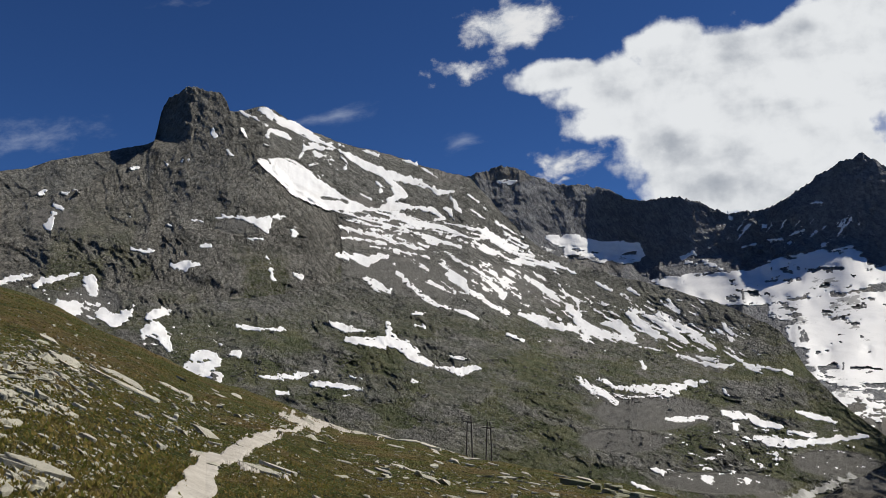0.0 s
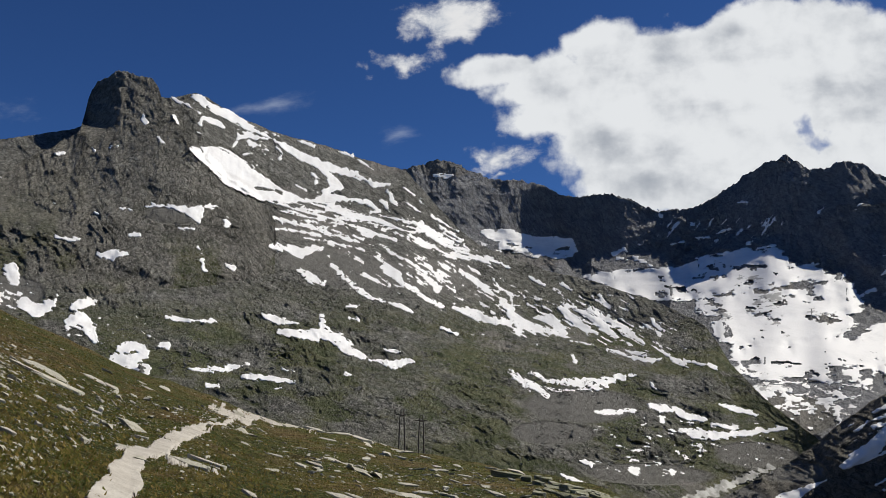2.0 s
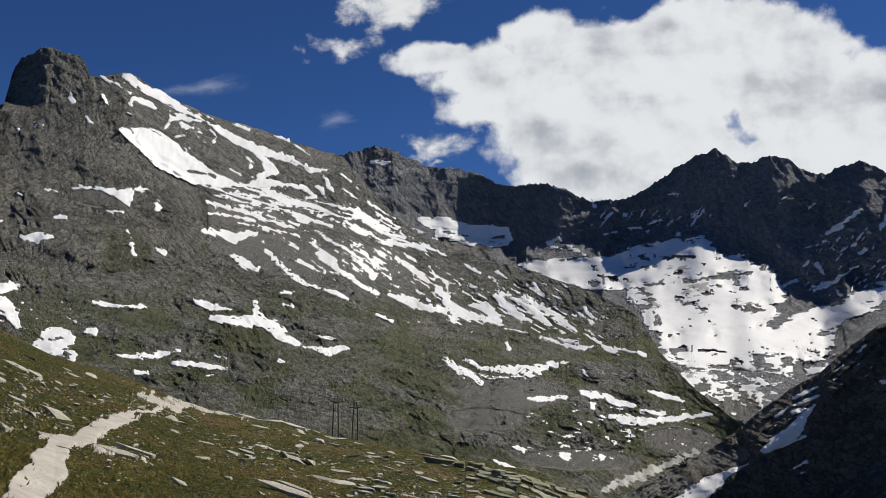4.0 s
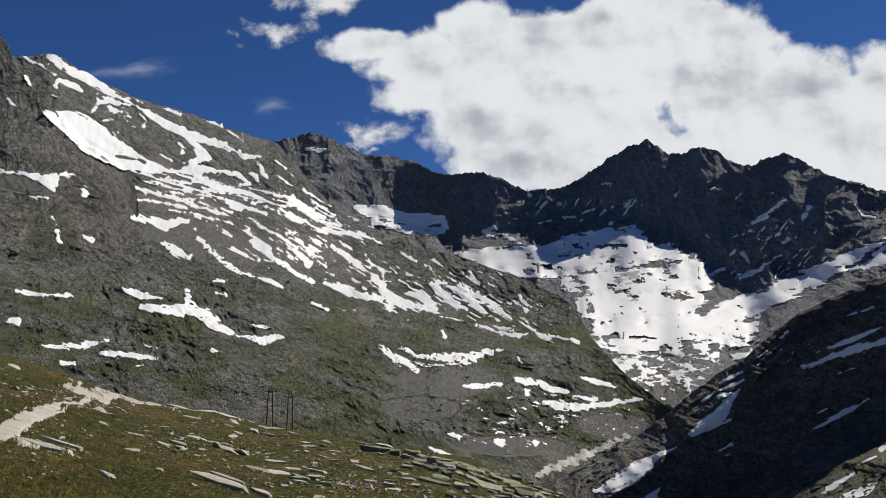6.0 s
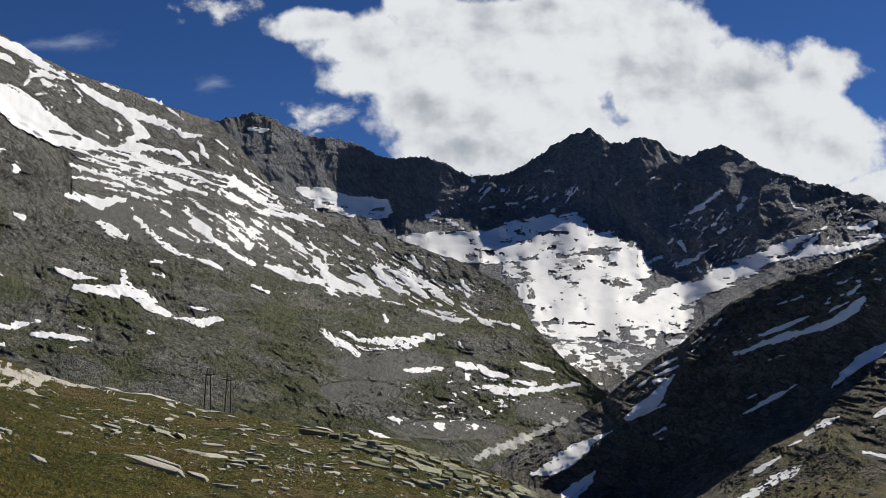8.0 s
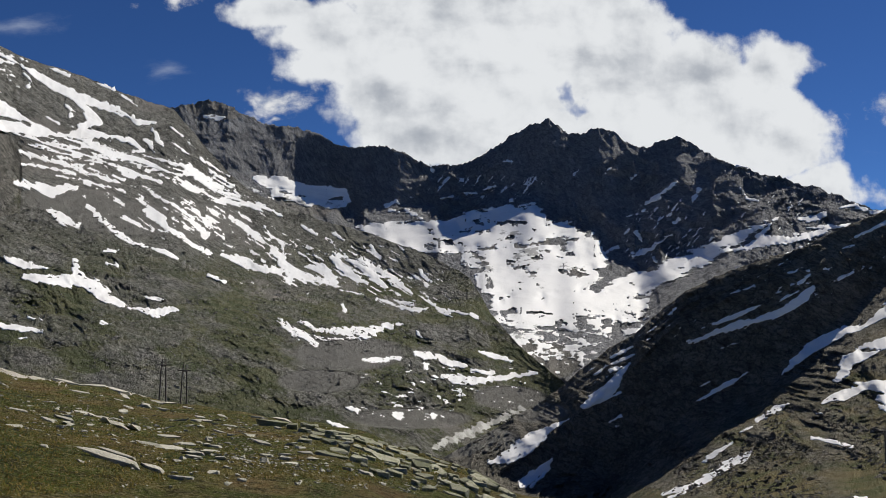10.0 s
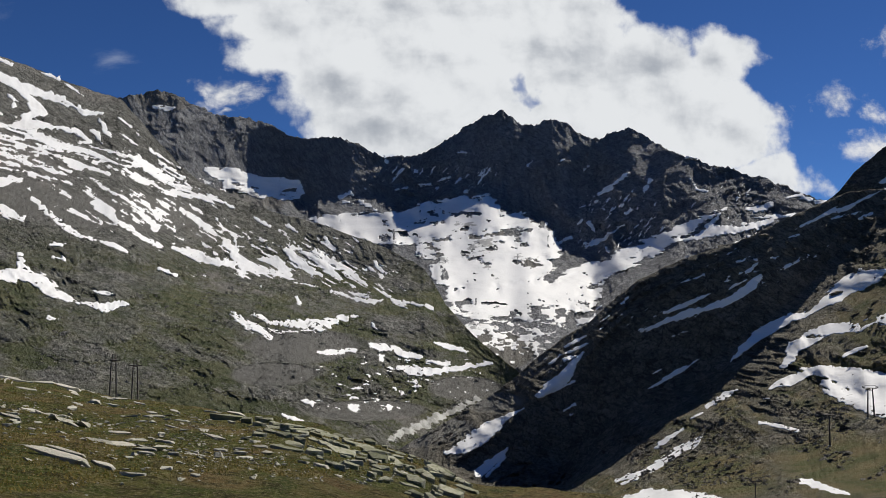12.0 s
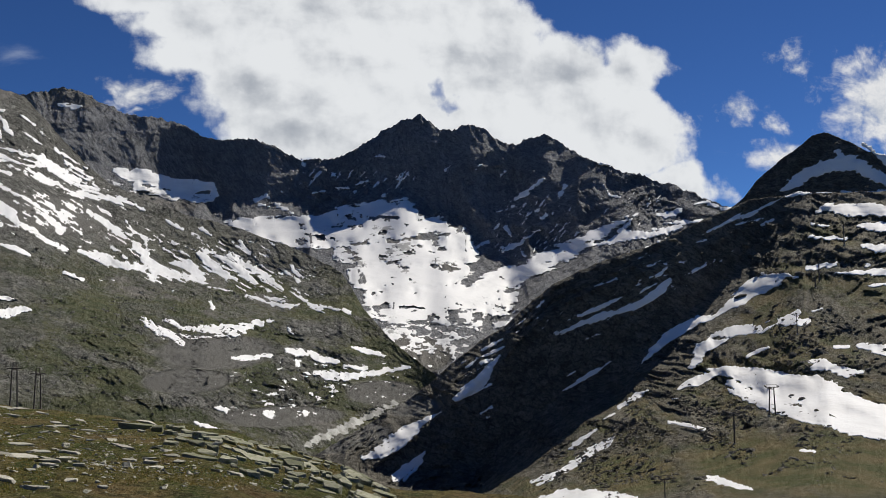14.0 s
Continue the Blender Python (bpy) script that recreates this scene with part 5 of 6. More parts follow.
snow(NEAR, SLOPE, [(44.70, -3.96, 0.14), (45.17, -3.41, 0.31), (45.35, -2.79, 0.41), (46.24, -2.24, 0.41), (47.11, -1.69, 0.38), (48.14, -1.51, 0.35), (48.98, -1.51, 0.28), (49.83, -1.11, 0.17), (50.82, -0.93, 0.38), (51.32, -0.44, 0.17)], bare=[[(46.14, -2.13, 0.07), (47.17, -2.05, 0.05)], [(49.25, -1.29, 0.17), (49.90, -0.97, 0.17)]])
snow(NEAR, SLOPE, [(50.82, -1.04, 0.28), (51.73, -1.00, 0.21)])
snow(NEAR, SLOPE, [(52.07, -0.41, 0.05), (52.78, -0.17, 0.07)])
snow(NEAR, "broad bright snowfield round the lift pylons", [(43.89, -5.38, 0.09), (44.78, -4.93, 0.28), (45.48, -4.66, 0.31), (46.18, -4.29, 0.28), (46.71, -4.10, 0.21)], [(45.84, -4.12, 0.14), (47.39, -4.27, 0.41), (49.06, -4.76, 0.83), (50.69, -5.23, 0.97), (51.98, -5.19, 0.90), (52.59, -5.92, 1.38), (54.12, -6.69, 1.17), (55.33, -6.89, 1.04), (56.81, -6.97, 1.04), (58.53, -7.34, 1.21)], [(52.02, -3.88, 0.24), (52.66, -3.63, 0.31), (53.28, -3.95, 0.28), (53.90, -4.11, 0.31), (54.73, -4.08, 0.14)], [(47.19, -5.05, 0.41), (48.19, -5.66, 0.45), (49.67, -6.24, 0.45), (51.29, -6.69, 0.45), (52.86, -7.12, 0.35)], bare=[[(53.71, -5.13, 0.17), (54.49, -4.83, 0.38), (55.70, -5.12, 0.59), (57.47, -4.98, 0.69)], [(46.85, -5.13, 0.07), (47.36, -5.33, 0.07)]])
snow(NEAR, SLOPE, [(48.19, -3.26, 0.14), (48.77, -2.89, 0.14), (49.38, -2.64, 0.07)])
snow(NEAR, SLOPE, [(51.78, -3.47, 0.09), (52.35, -3.46, 0.14), (52.50, -3.80, 0.14)])
snow(NEAR, SLOPE, [(53.27, -2.58, 0.07), (54.02, -2.54, 0.07)])
snow(NEAR, SLOPE, [(54.58, -2.46, 0.14), (55.48, -2.65, 0.31), (56.67, -2.86, 0.41), (58.13, -2.99, 0.41)])
snow(NEAR, SLOPE, [(43.24, -7.47, 0.10), (44.36, -7.65, 0.14), (45.40, -7.86, 0.09)])
snow(NEAR, SLOPE, [(43.45, -5.96, 0.07), (43.88, -5.99, 0.07)])
snow(NEAR, SLOPE, [(45.57, -10.80, 0.21), (46.52, -11.02, 0.21), (47.53, -11.27, 0.14), (48.26, -11.39, 0.07)])
snow(NEAR, SLOPE, [(50.96, -8.87, 0.09), (51.86, -8.88, 0.09)])
snow(NEAR, SLOPE, [(34.30, -11.46, 0.07), (35.05, -11.20, 0.14), (35.98, -10.90, 0.17), (36.91, -10.42, 0.28), (37.85, -9.79, 0.31), (38.59, -9.31, 0.31), (39.33, -8.93, 0.21), (39.77, -8.53, 0.07)])
snow(NEAR, SLOPE, [(36.75, -9.35, 0.07), (37.31, -8.98, 0.14), (38.05, -8.49, 0.10), (38.65, -8.09, 0.05)])
snow(NEAR, SLOPE, [(34.67, -11.63, 0.05), (35.79, -11.26, 0.07)])
snow(NEAR, SLOPE, [(34.85, -12.54, 0.14), (36.52, -12.19, 0.35), (38.35, -12.31, 0.48), (40.17, -12.49, 0.48), (41.95, -12.69, 0.35)])
snow(NEAR, SLOPE, [(23.02, -9.88, 0.10), (23.58, -9.82, 0.21), (24.22, -9.54, 0.45), (25.27, -9.01, 0.59), (26.03, -8.40, 0.52), (26.98, -7.75, 0.31), (27.74, -7.32, 0.17), (28.38, -6.99, 0.07)])
snow(NEAR, SLOPE, [(25.27, -11.25, 0.31), (25.95, -10.72, 0.35), (26.59, -10.22, 0.21), (27.24, -9.58, 0.07)])
snow(NEAR, SLOPE, [(25.84, -11.36, 0.14), (26.59, -10.65, 0.14), (27.08, -10.12, 0.07)])
snow(NEAR, SLOPE, [(29.30, -6.17, 0.21), (30.21, -5.54, 0.45), (30.98, -4.99, 0.45), (31.36, -4.42, 0.31), (31.82, -3.86, 0.21), (32.32, -3.30, 0.09)])
snow(NEAR, SLOPE, [(31.06, -3.75, 0.14), (31.75, -3.56, 0.10)])
snow(NEAR, SLOPE, [(30.07, -4.05, 0.07), (30.80, -3.48, 0.10), (31.75, -3.11, 0.10), (32.59, -2.70, 0.07)])
snow(NEAR, SLOPE, [(31.11, -2.92, 0.07), (31.95, -2.47, 0.14), (32.52, -2.24, 0.07)])
snow(NEAR, SLOPE, [(30.97, -5.55, 0.07), (31.66, -5.17, 0.07)])
snow(NEAR, SLOPE, [(36.47, -5.60, 0.05), (37.37, -5.07, 0.14), (38.30, -4.51, 0.21), (39.05, -4.10, 0.10), (39.68, -3.57, 0.03)])
snow(NEAR, SLOPE, [(36.74, -4.63, 0.05), (37.45, -4.26, 0.05)])
snow(NEAR, SLOPE, [(31.03, -7.10, 0.09), (31.72, -6.70, 0.07)])
snow(NEAR, SLOPE, [(31.41, -7.40, 0.07), (31.94, -7.10, 0.05)])
snow(NEAR, SLOPE, [(36.11, -1.87, 0.07), (36.86, -1.53, 0.14), (37.80, -1.12, 0.21), (38.92, -0.78, 0.28), (40.03, -0.41, 0.21), (41.13, -0.04, 0.24), (42.23, 0.51, 0.28), (42.97, 1.09, 0.31), (43.52, 1.68, 0.14)])
snow(NEAR, SLOPE, [(36.87, -0.93, 0.07), (38.56, -0.22, 0.17), (39.67, 0.23, 0.14), (40.60, 0.67, 0.05)])
snow(NEAR, SLOPE, [(41.63, 0.92, 0.06), (42.69, 1.47, 0.09)])
snow(NEAR, SLOPE, [(42.10, 2.63, 0.05), (43.18, 2.80, 0.07), (43.43, 2.61, 0.10), (42.81, 2.06, 0.12), (42.26, 1.85, 0.07)])
snow(NEAR, SLOPE, [(44.48, 2.00, 0.06), (45.31, 2.43, 0.10), (46.26, 2.92, 0.09)])
snow(NEAR, SLOPE, [(46.46, 2.59, 0.05), (47.49, 3.51, 0.06)])
snow(NEAR, SLOPE, [(38.69, 1.32, 0.05), (40.14, 1.80, 0.06)])
snow(NEAR, SLOPE, [(37.97, -2.20, 0.04), (39.34, -1.75, 0.04)])
snow(NEAR, SLOPE, [(45.17, 4.08, 0.04), (45.88, 4.28, 0.05)])
snow(NEAR, SLOPE, [(45.64, 4.58, 0.07), (46.60, 5.07, 0.12), (47.65, 5.54, 0.16), (48.68, 5.86, 0.17), (49.71, 6.38, 0.09), (50.56, 6.77, 0.07), (51.72, 6.95, 0.07), (53.39, 6.92, 0.05)])
snow(NEAR, SLOPE, [(47.57, 5.14, 0.05), (49.35, 5.54, 0.05)])
snow(NEAR, SLOPE, [(49.27, 5.08, 0.06), (49.92, 5.41, 0.06)])
snow(NEAR, SLOPE, [(40.13, -6.64, 0.09), (40.83, -6.12, 0.14), (41.38, -5.75, 0.17), (42.00, -5.49, 0.09)])
snow(NEAR, SLOPE, [(39.10, -7.39, 0.04), (39.83, -7.05, 0.05)])
snow(NEAR, SLOPE, [(49.25, 1.99, 0.10), (49.45, 1.85, 0.10)])
snow(NEAR, SLOPE, [(52.49, 5.75, 0.10), (53.14, 6.03, 0.24), (54.24, 5.77, 0.38), (55.48, 5.73, 0.38), (56.98, 5.55, 0.38), (58.73, 5.34, 0.38)])
snow(NEAR, SLOPE, [(52.17, 5.03, 0.05), (53.13, 4.85, 0.07)])
snow(NEAR, SLOPE, [(52.05, 4.26, 0.09), (52.92, 4.12, 0.14), (54.08, 4.08, 0.10)])
snow(NEAR, SLOPE, [(54.83, 4.81, 0.10), (55.44, 4.71, 0.28), (56.95, 4.64, 0.31), (58.70, 4.45, 0.31)])
snow(NEAR, SLOPE, [(54.94, 3.63, 0.10), (55.70, 3.40, 0.28), (57.20, 3.34, 0.28), (58.65, 3.12, 0.28)])
snow(NEAR, SLOPE, [(51.83, 2.23, 0.10), (52.54, 2.39, 0.21), (53.44, 2.54, 0.10)])
snow(NEAR, SLOPE, [(53.42, 1.98, 0.07), (54.73, 1.95, 0.14), (55.95, 1.96, 0.21), (57.14, 1.93, 0.21), (58.60, 1.80, 0.24)])
snow(NEAR, SLOPE, [(55.14, 2.36, 0.05), (55.27, 2.46, 0.05)])
snow(NEAR, SLOPE, [(55.16, 1.16, 0.07), (56.23, 1.24, 0.10), (57.12, 1.23, 0.10)])
snow(NEAR, SLOPE, [(47.52, 0.76, 0.04), (48.21, 1.18, 0.04)])
snow(PEAK, "snow bowl below the pointed summit", [(50.57, 7.30, 0.14), (51.41, 7.71, 0.31), (52.08, 8.16, 0.38), (53.06, 8.54, 0.45), (54.02, 8.65, 0.52), (54.80, 8.59, 0.41), (55.25, 8.21, 0.38), (55.86, 7.82, 0.35), (57.04, 7.23, 0.41), (58.49, 6.45, 0.35)], [(53.82, 9.35, 0.17), (54.03, 8.99, 0.24)], bare=[[(52.32, 7.65, 0.28), (53.35, 7.59, 0.45), (54.60, 7.23, 0.31), (55.21, 6.95, 0.14)]])
snow(PEAK, "narrow snow strip along the summit ridge", [(55.25, 9.74, 0.07), (55.84, 9.15, 0.17), (56.64, 8.50, 0.24), (57.65, 7.68, 0.28)])
snow(PEAK, "snow patch at the foot of the pointed peak", [(53.96, 6.92, 0.07), (55.20, 6.78, 0.14), (56.43, 6.76, 0.17), (57.91, 6.60, 0.17)])


def snow_streaks(relief, label, spots, angle, share, long=1.3, short=0.16):
    """Many small streaks and specks of snow in hollows, too small to tell apart, as one sheet."""
    pts = np.array(spots)
    az, el = np.meshgrid(np.arange((pts[:, 0] - pts[:, 2]).min(), (pts[:, 0] + pts[:, 2]).max(), 0.05), np.arange((pts[:, 1] - pts[:, 3]).min(), (pts[:, 1] + pts[:, 3]).max(), 0.05))
    c, s = math.cos(radians(angle)), math.sin(radians(angle))
    p, q = az * c + el * s, el * c - az * s
    deep = 0.3 * (fbm(p / long, q / short, 1.0, 4, 301, 0.6) - share + 1.6 * (blobs(az, el, spots) - 1)) + 0.05 * fbm(az, el, 0.2, 3, 302, 0.6)
    d = relief.far(az, el)
    deep = deep + 0.05 * hollows(d)
    d = laid(d, deep, 2)
    x, y, z = place(az, el, d)
    return tagged(sheet("snow_streaks", x, y, z, SNOW, None, deep > -0.04), label, "snow", kind="stuff")


SILT, n = material("wet_glacial_silt")
at = n.add("ShaderNodeTexCoord").outputs["Object"]
c = n.mix(n.ramp(n.noise(n.v("MULTIPLY", at, (1.0, 0.4, 1.0)), 0.08, 6.0, 0.7), 0.42, 0.6), (0.2, 0.195, 0.17), (0.38, 0.375, 0.34))
finish(n, c, 0.6, None, 0, 0, 0.4)
snow(LEFT, "pale braided meltwater stream on a gravel flat", [(19.49, -8.96, 0.27), (20.78, -8.38, 0.34), (22.27, -7.76, 0.31), (23.77, -7.16, 0.15), (25.28, -6.44, 0.11)], ragged=0.16, name="stream", category="stream", group="", mat=SILT)
snow_streaks(LEFT, "thin streaks of snow on slab ledges", [(-3.65, 9.55, 4.21, 1.92), (0.62, 8.8, 4.6, 1.53), (5.63, 7.43, 3.45, 0.96)], -12, 0.22)
snow_streaks(LEFT, "small specks of snow in hollows of the mountainside", [(2.54, 6.12, 8.43, 1.92), (11.19, 3.38, 8.43, 2.68), (17.23, 1.84, 4.6, 1.92)], -30, 0.3, 0.9)
snow_streaks(LEFT, "small specks of snow among boulders", [(18.65, -4.87, 6.51, 2.3), (23.52, -5.05, 4.21, 1.92), (16.88, -6.65, 5.75, 1.15)], -10, 0.58, 0.6, 0.18)
snow_streaks(LEFT, "specks of snow below the cliff", [(-23.97, 3.85, 4.98, 1.92), (-16.8, 1.48, 4.6, 2.3), (-8.72, 13.24, 2.3, 2.3)], -20, 0.8, 0.6, 0.2)
snow_streaks(FAR, "specks of snow in the gullies of the dark wall", [(34.88, 5.43, 5.36, 3.45), (41.26, 6.42, 3.45, 1.92), (22.99, 8.54, 7.66, 1.53)], 50, 0.62, 0.7, 0.14)
snow_streaks(FAR, "melting edge of the glacier among rubble", [(26.81, -2.14, 5.36, 2.3), (25.28, -4.39, 3.83, 1.15)], -5, 0.15, 0.45, 0.16)
snow_streaks(NEAR, "specks of snow on the shaded flank", [(34.81, -0.65, 4.6, 2.3), (42.27, 2.3, 5.75, 2.3), (30.98, -4.04, 2.3, 1.92)], 30, 0.75, 0.8, 0.16)

# ---- the trail and the stones on the meadow ----


def reach_at(az, el):
    """How far off the meadow lies under a line of sight."""
    rc, tc = along(MEADOW_REACH, az), np.tan(np.radians(along(MEADOW_EDGE, az)))
    return 1.7 / np.maximum(tc - np.tan(np.radians(el)) + 1.7 / rc, 0.012)


def part(name, bm, mat, parent, label=""):
    mesh = bpy.data.meshes.new(name)
    bm.to_mesh(mesh)
    bm.free()
    mesh.materials.append(mat)
    ob = new(name, mesh)
    ob.parent = parent
    return tagged(ob, label)


TRAIL, n = material("trodden_gravel")
at = n.add("ShaderNodeTexCoord").outputs["Object"]
mid, fine = n.noise(at, 1.6, 5.0, 0.65), n.noise(at, 14.0, 4.0, 0.7)
c = n.mix(n.ramp(mid, 0.3, 0.7), (0.42, 0.38, 0.32), (0.58, 0.54, 0.47))
c = n.mix(n.m("MULTIPLY", n.ramp(fine, 0.5, 0.8), 0.6), c, (0.24, 0.21, 0.17))
finish(n, c, 0.95, fine, 0.8, 0.06, 0.15)

STONE, n = material("lichen_covered_stone")
at = n.add("ShaderNodeTexCoord").outputs["Object"]
chance = n.add("ShaderNodeObjectInfo").outputs["Random"]
mid, fine = n.noise(at, 2.2, 5.0, 0.65), n.noise(at, 13.0, 5.0, 0.7)
c = n.mix(chance, (0.44, 0.415, 0.325), (0.68, 0.64, 0.525))
c = n.mix(n.ramp(mid, 0.5, 0.75), c, (0.36, 0.37, 0.25))
c = n.mix(n.m("MULTIPLY", n.ramp(fine, 0.5, 0.75), 0.7), c, (0.13, 0.125, 0.11))
finish(n, c, 0.92, n.m("ADD", mid, fine), 0.8, 0.05, 0.2)

BLADE, n = material("grass_blades")
chance = n.add("ShaderNodeNewGeometry").outputs["Random Per Island"]
c = n.mix(chance, (0.13, 0.14, 0.03), (0.34, 0.25, 0.09))
thin = n.add("ShaderNodeBsdfTranslucent", c)
leaf = n.add("ShaderNodeBsdfDiffuse", c)
n.add("ShaderNodeOutputMaterial", n.add("ShaderNodeMixShader", 0.5, leaf.outputs[0], thin.outputs[0]).outputs[0])


def trail(name, label, strokes, lift, mat, category):
    pts = np.array([p for stroke in strokes for p in stroke])
    wide = pts[:, 2].max() + 0.3
    az, el = np.meshgrid(np.arange(pts[:, 0].min() - wide, pts[:, 0].max() + wide, 0.04), np.arange(pts[:, 1].min() - wide, pts[:, 1].max() + wide, 0.04))
    deep = within_strokes(az, el, strokes) + 0.2 * fbm(az, el * 2.2, 0.9, 6, 95, 0.68)
    keep = (deep > -0.1) & (el < along(MEADOW_EDGE, az) + 0.05)
    r = reach_at(az, el)
    z = ground_height(az, r) + lift * np.clip(deep / 0.1, -2.5, 1)
    return tagged(sheet(name, r * np.sin(np.radians(az)), r * np.cos(np.radians(az)), z, mat, None, keep), label, category, kind="structure")


trail("trail", "narrow pale gravel footpath winding through the meadow", [[(-16.66, -8.7, 1.15), (-15.74, -7.65, 1.03), (-15.71, -6.76, 0.92), (-14.84, -5.95, 0.65), (-13.56, -5.42, 0.57), (-12.97, -4.87, 0.42), (-11.63, -4.43, 0.23), (-10.26, -4.13, 0.15), (-9.82, -3.99, 0.11)], [(-13.17, -6.35, 0.19), (-12.1, -6.58, 0.19), (-10.29, -7.19, 0.11)], [(-16.35, -5.46, 0.11), (-15.48, -5.59, 0.08)], [(-10.3, -4.1, 0.1), (-9.1, -3.78, 0.09), (-7.81, -3.85, 0.07), (-6.14, -4.32, 0.03), (-3.9, -4.84, 0.01)], [(-10.58, -2.9, 0.02), (-9.48, -3.44, 0.07), (-8.37, -3.72, 0.06)]], 0.05, TRAIL, "path")


def stone_mesh(seed, kind="stone"):
    """A sharp-edged block, one metre long: the hull of a few points in a box."""
    rnd = random.Random(seed)
    bm = bmesh.new()
    for k in range(16):
        turn, out = rnd.uniform(0, 2 * math.pi), rnd.uniform(0.36, 0.5)
        bm.verts.new((math.cos(turn) * out, math.sin(turn) * out, rnd.choice((-1, 1)) * rnd.uniform(0.34, 0.5)))
    hull = bmesh.ops.convex_hull(bm, input=bm.verts[:])
    bmesh.ops.delete(bm, geom=[g for g in hull["geom_interior"] if isinstance(g, bmesh.types.BMVert)], context="VERTS")
    bmesh.ops.bevel(bm, geom=bm.edges[:], offset=0.025, segments=1, affect="EDGES")
    mesh = bpy.data.meshes.new(kind)
    bm.to_mesh(mesh)
    bm.free()
    mesh.materials.append(STONE)
    return mesh


STONES = [stone_mesh(k) for k in range(14)]


def settle(az, r, size, rnd, sink=0.25, dip=0.0, turn=35.0):
    """The pose of a stone that lies along the slope; size: length, width, height in metres."""
    x, y = r * math.sin(radians(az)), r * math.cos(radians(az))

    def height(px, py):
        return float(ground_height(np.array([math.degrees(math.atan2(px, py))]), np.array([math.hypot(px, py)]))[0])

    z, e = height(x, y), 0.6
    normal = Vector((height(x - e, y) - height(x + e, y), height(x, y - e) - height(x, y + e), 2 * e)).normalized()
    lie = normal.to_track_quat("Z", "Y").to_matrix().to_4x4()
    spin = pose(0, 0, 0, rnd.uniform(-5, 5), rnd.uniform(-5, 5) + dip, -az + rnd.uniform(-turn, turn))
    return Matrix.Translation((x, y, z + size[2] * (0.5 - sink))) @ lie @ spin @ Matrix.Diagonal((*size, 1))


def stone(az, el, length, rnd, name="stone", flat=0.11):
    r = float(reach_at(np.array([az]), np.array([el]))[0])
    ob = new(name, rnd.choice(STONES))
    ob.matrix_basis = settle(az, r, (length, length * rnd.uniform(0.35, 0.6), length * flat * rnd.uniform(0.9, 2.2)), rnd, 0.36, 2.0, 30.0)
    return ob


# zones of stones: bearing, rise, half width, half height in degrees; how many; their length in metres
ZONES = [
    (-25.62, -0.13, 4.6, 2.49, 190, 0.42), (-22.79, 0.04, 4.21, 1.53, 30, 0.4), (-16.27, -3, 3.64, 1.84, 60, 0.42), (-25.24, -6.29, 4.98, 1.53, 50, 0.3),
    (-20.58, -4.82, 5.36, 2.3, 12, 0.25), (-8.36, -4.01, 2.68, 0.77, 22, 0.7), (-11.57, -6.46, 2.3, 1.34, 14, 0.3), (-10.57, -3.33, 2.3, 0.54, 26, 0.5), (-2.39, -6.22, 4.98, 1.34, 34, 0.6),
    (5.43, -7.27, 4.21, 1.07, 20, 0.7), (8.49, -8.96, 4.98, 1.53, 26, 0.5), (4.8, -8.68, 4.98, 1.92, 30, 0.5), (10.75, -9.74, 5.36, 1.72, 18, 0.45), (20.05, -11.4, 4.98, 0.84, 22, 0.5),
]
rnd = random.Random(7)
pebbles = []
for a, e, wide, high, count, length in ZONES:
    for k in range(count * 14):
        az, el = a + wide * rnd.gauss(0, 0.62), e + high * rnd.gauss(0, 0.62)
        if el > float(along(MEADOW_EDGE, az)) - 0.12 or el < -11.5:
            continue
        size = 0.62 * length * math.exp(rnd.gauss(0, 0.45))
        if k < count * 0.5:
            tagged(stone(az, el, size, rnd), "pale grey lichen-covered stone lying in the meadow grass", "stone", "stones on the meadow")
        elif k < count:
            pebbles.append((az, el, size))
        else:
            pebbles.append((az, el, size * rnd.uniform(0.15, 0.45)))
tagged(stone(-17.33, -3.0, 0.5, rnd, flat=0.4), "pale angular boulder standing out from the meadow", "stone", "stones on the meadow")
def on_meadow(az, el):
    el = min(el, float(along(MEADOW_EDGE, az)) - 0.08)
    a, e = np.array([az]), np.array([el])
    r = reach_at(a, e)
    return Vector((float(r[0]) * math.sin(radians(az)), float(r[0]) * math.cos(radians(az)), float(ground_height(a, r)[0])))


def lying_slab(az, el, span, fall, meshes, rnd, high=0.07, sink=0.42, wide=0.24):
    """A slab that crops out along the slope; span: its length in degrees; fall: how far it runs downhill on the way to its right end."""
    a, b = on_meadow(az - span / 2, el + fall * span / 2), on_meadow(az + span / 2, el - fall * span / 2)
    mid = on_meadow(az, el)
    across = mid.length * radians(span)
    long = min((b - a).length, across * 1.8)
    x = (b - a).normalized()
    y = Vector((0, 0, 1)).cross(x).normalized()
    y = Matrix.Rotation(rnd.uniform(-0.16, 0.16), 3, x) @ y
    z = x.cross(y).normalized()
    size = (long * 1.05, across * wide * rnd.uniform(0.7, 1.4) + 0.08, high * rnd.uniform(0.7, 1.4) + 0.05 * across)
    m = Matrix((x, y, z)).transposed().to_4x4()
    slab = new("slab", rnd.choice(meshes))
    slab.matrix_basis = Matrix.Translation(mid + z * size[2] * (0.5 - sink)) @ m @ Matrix.Diagonal((*size, 1))
    return slab


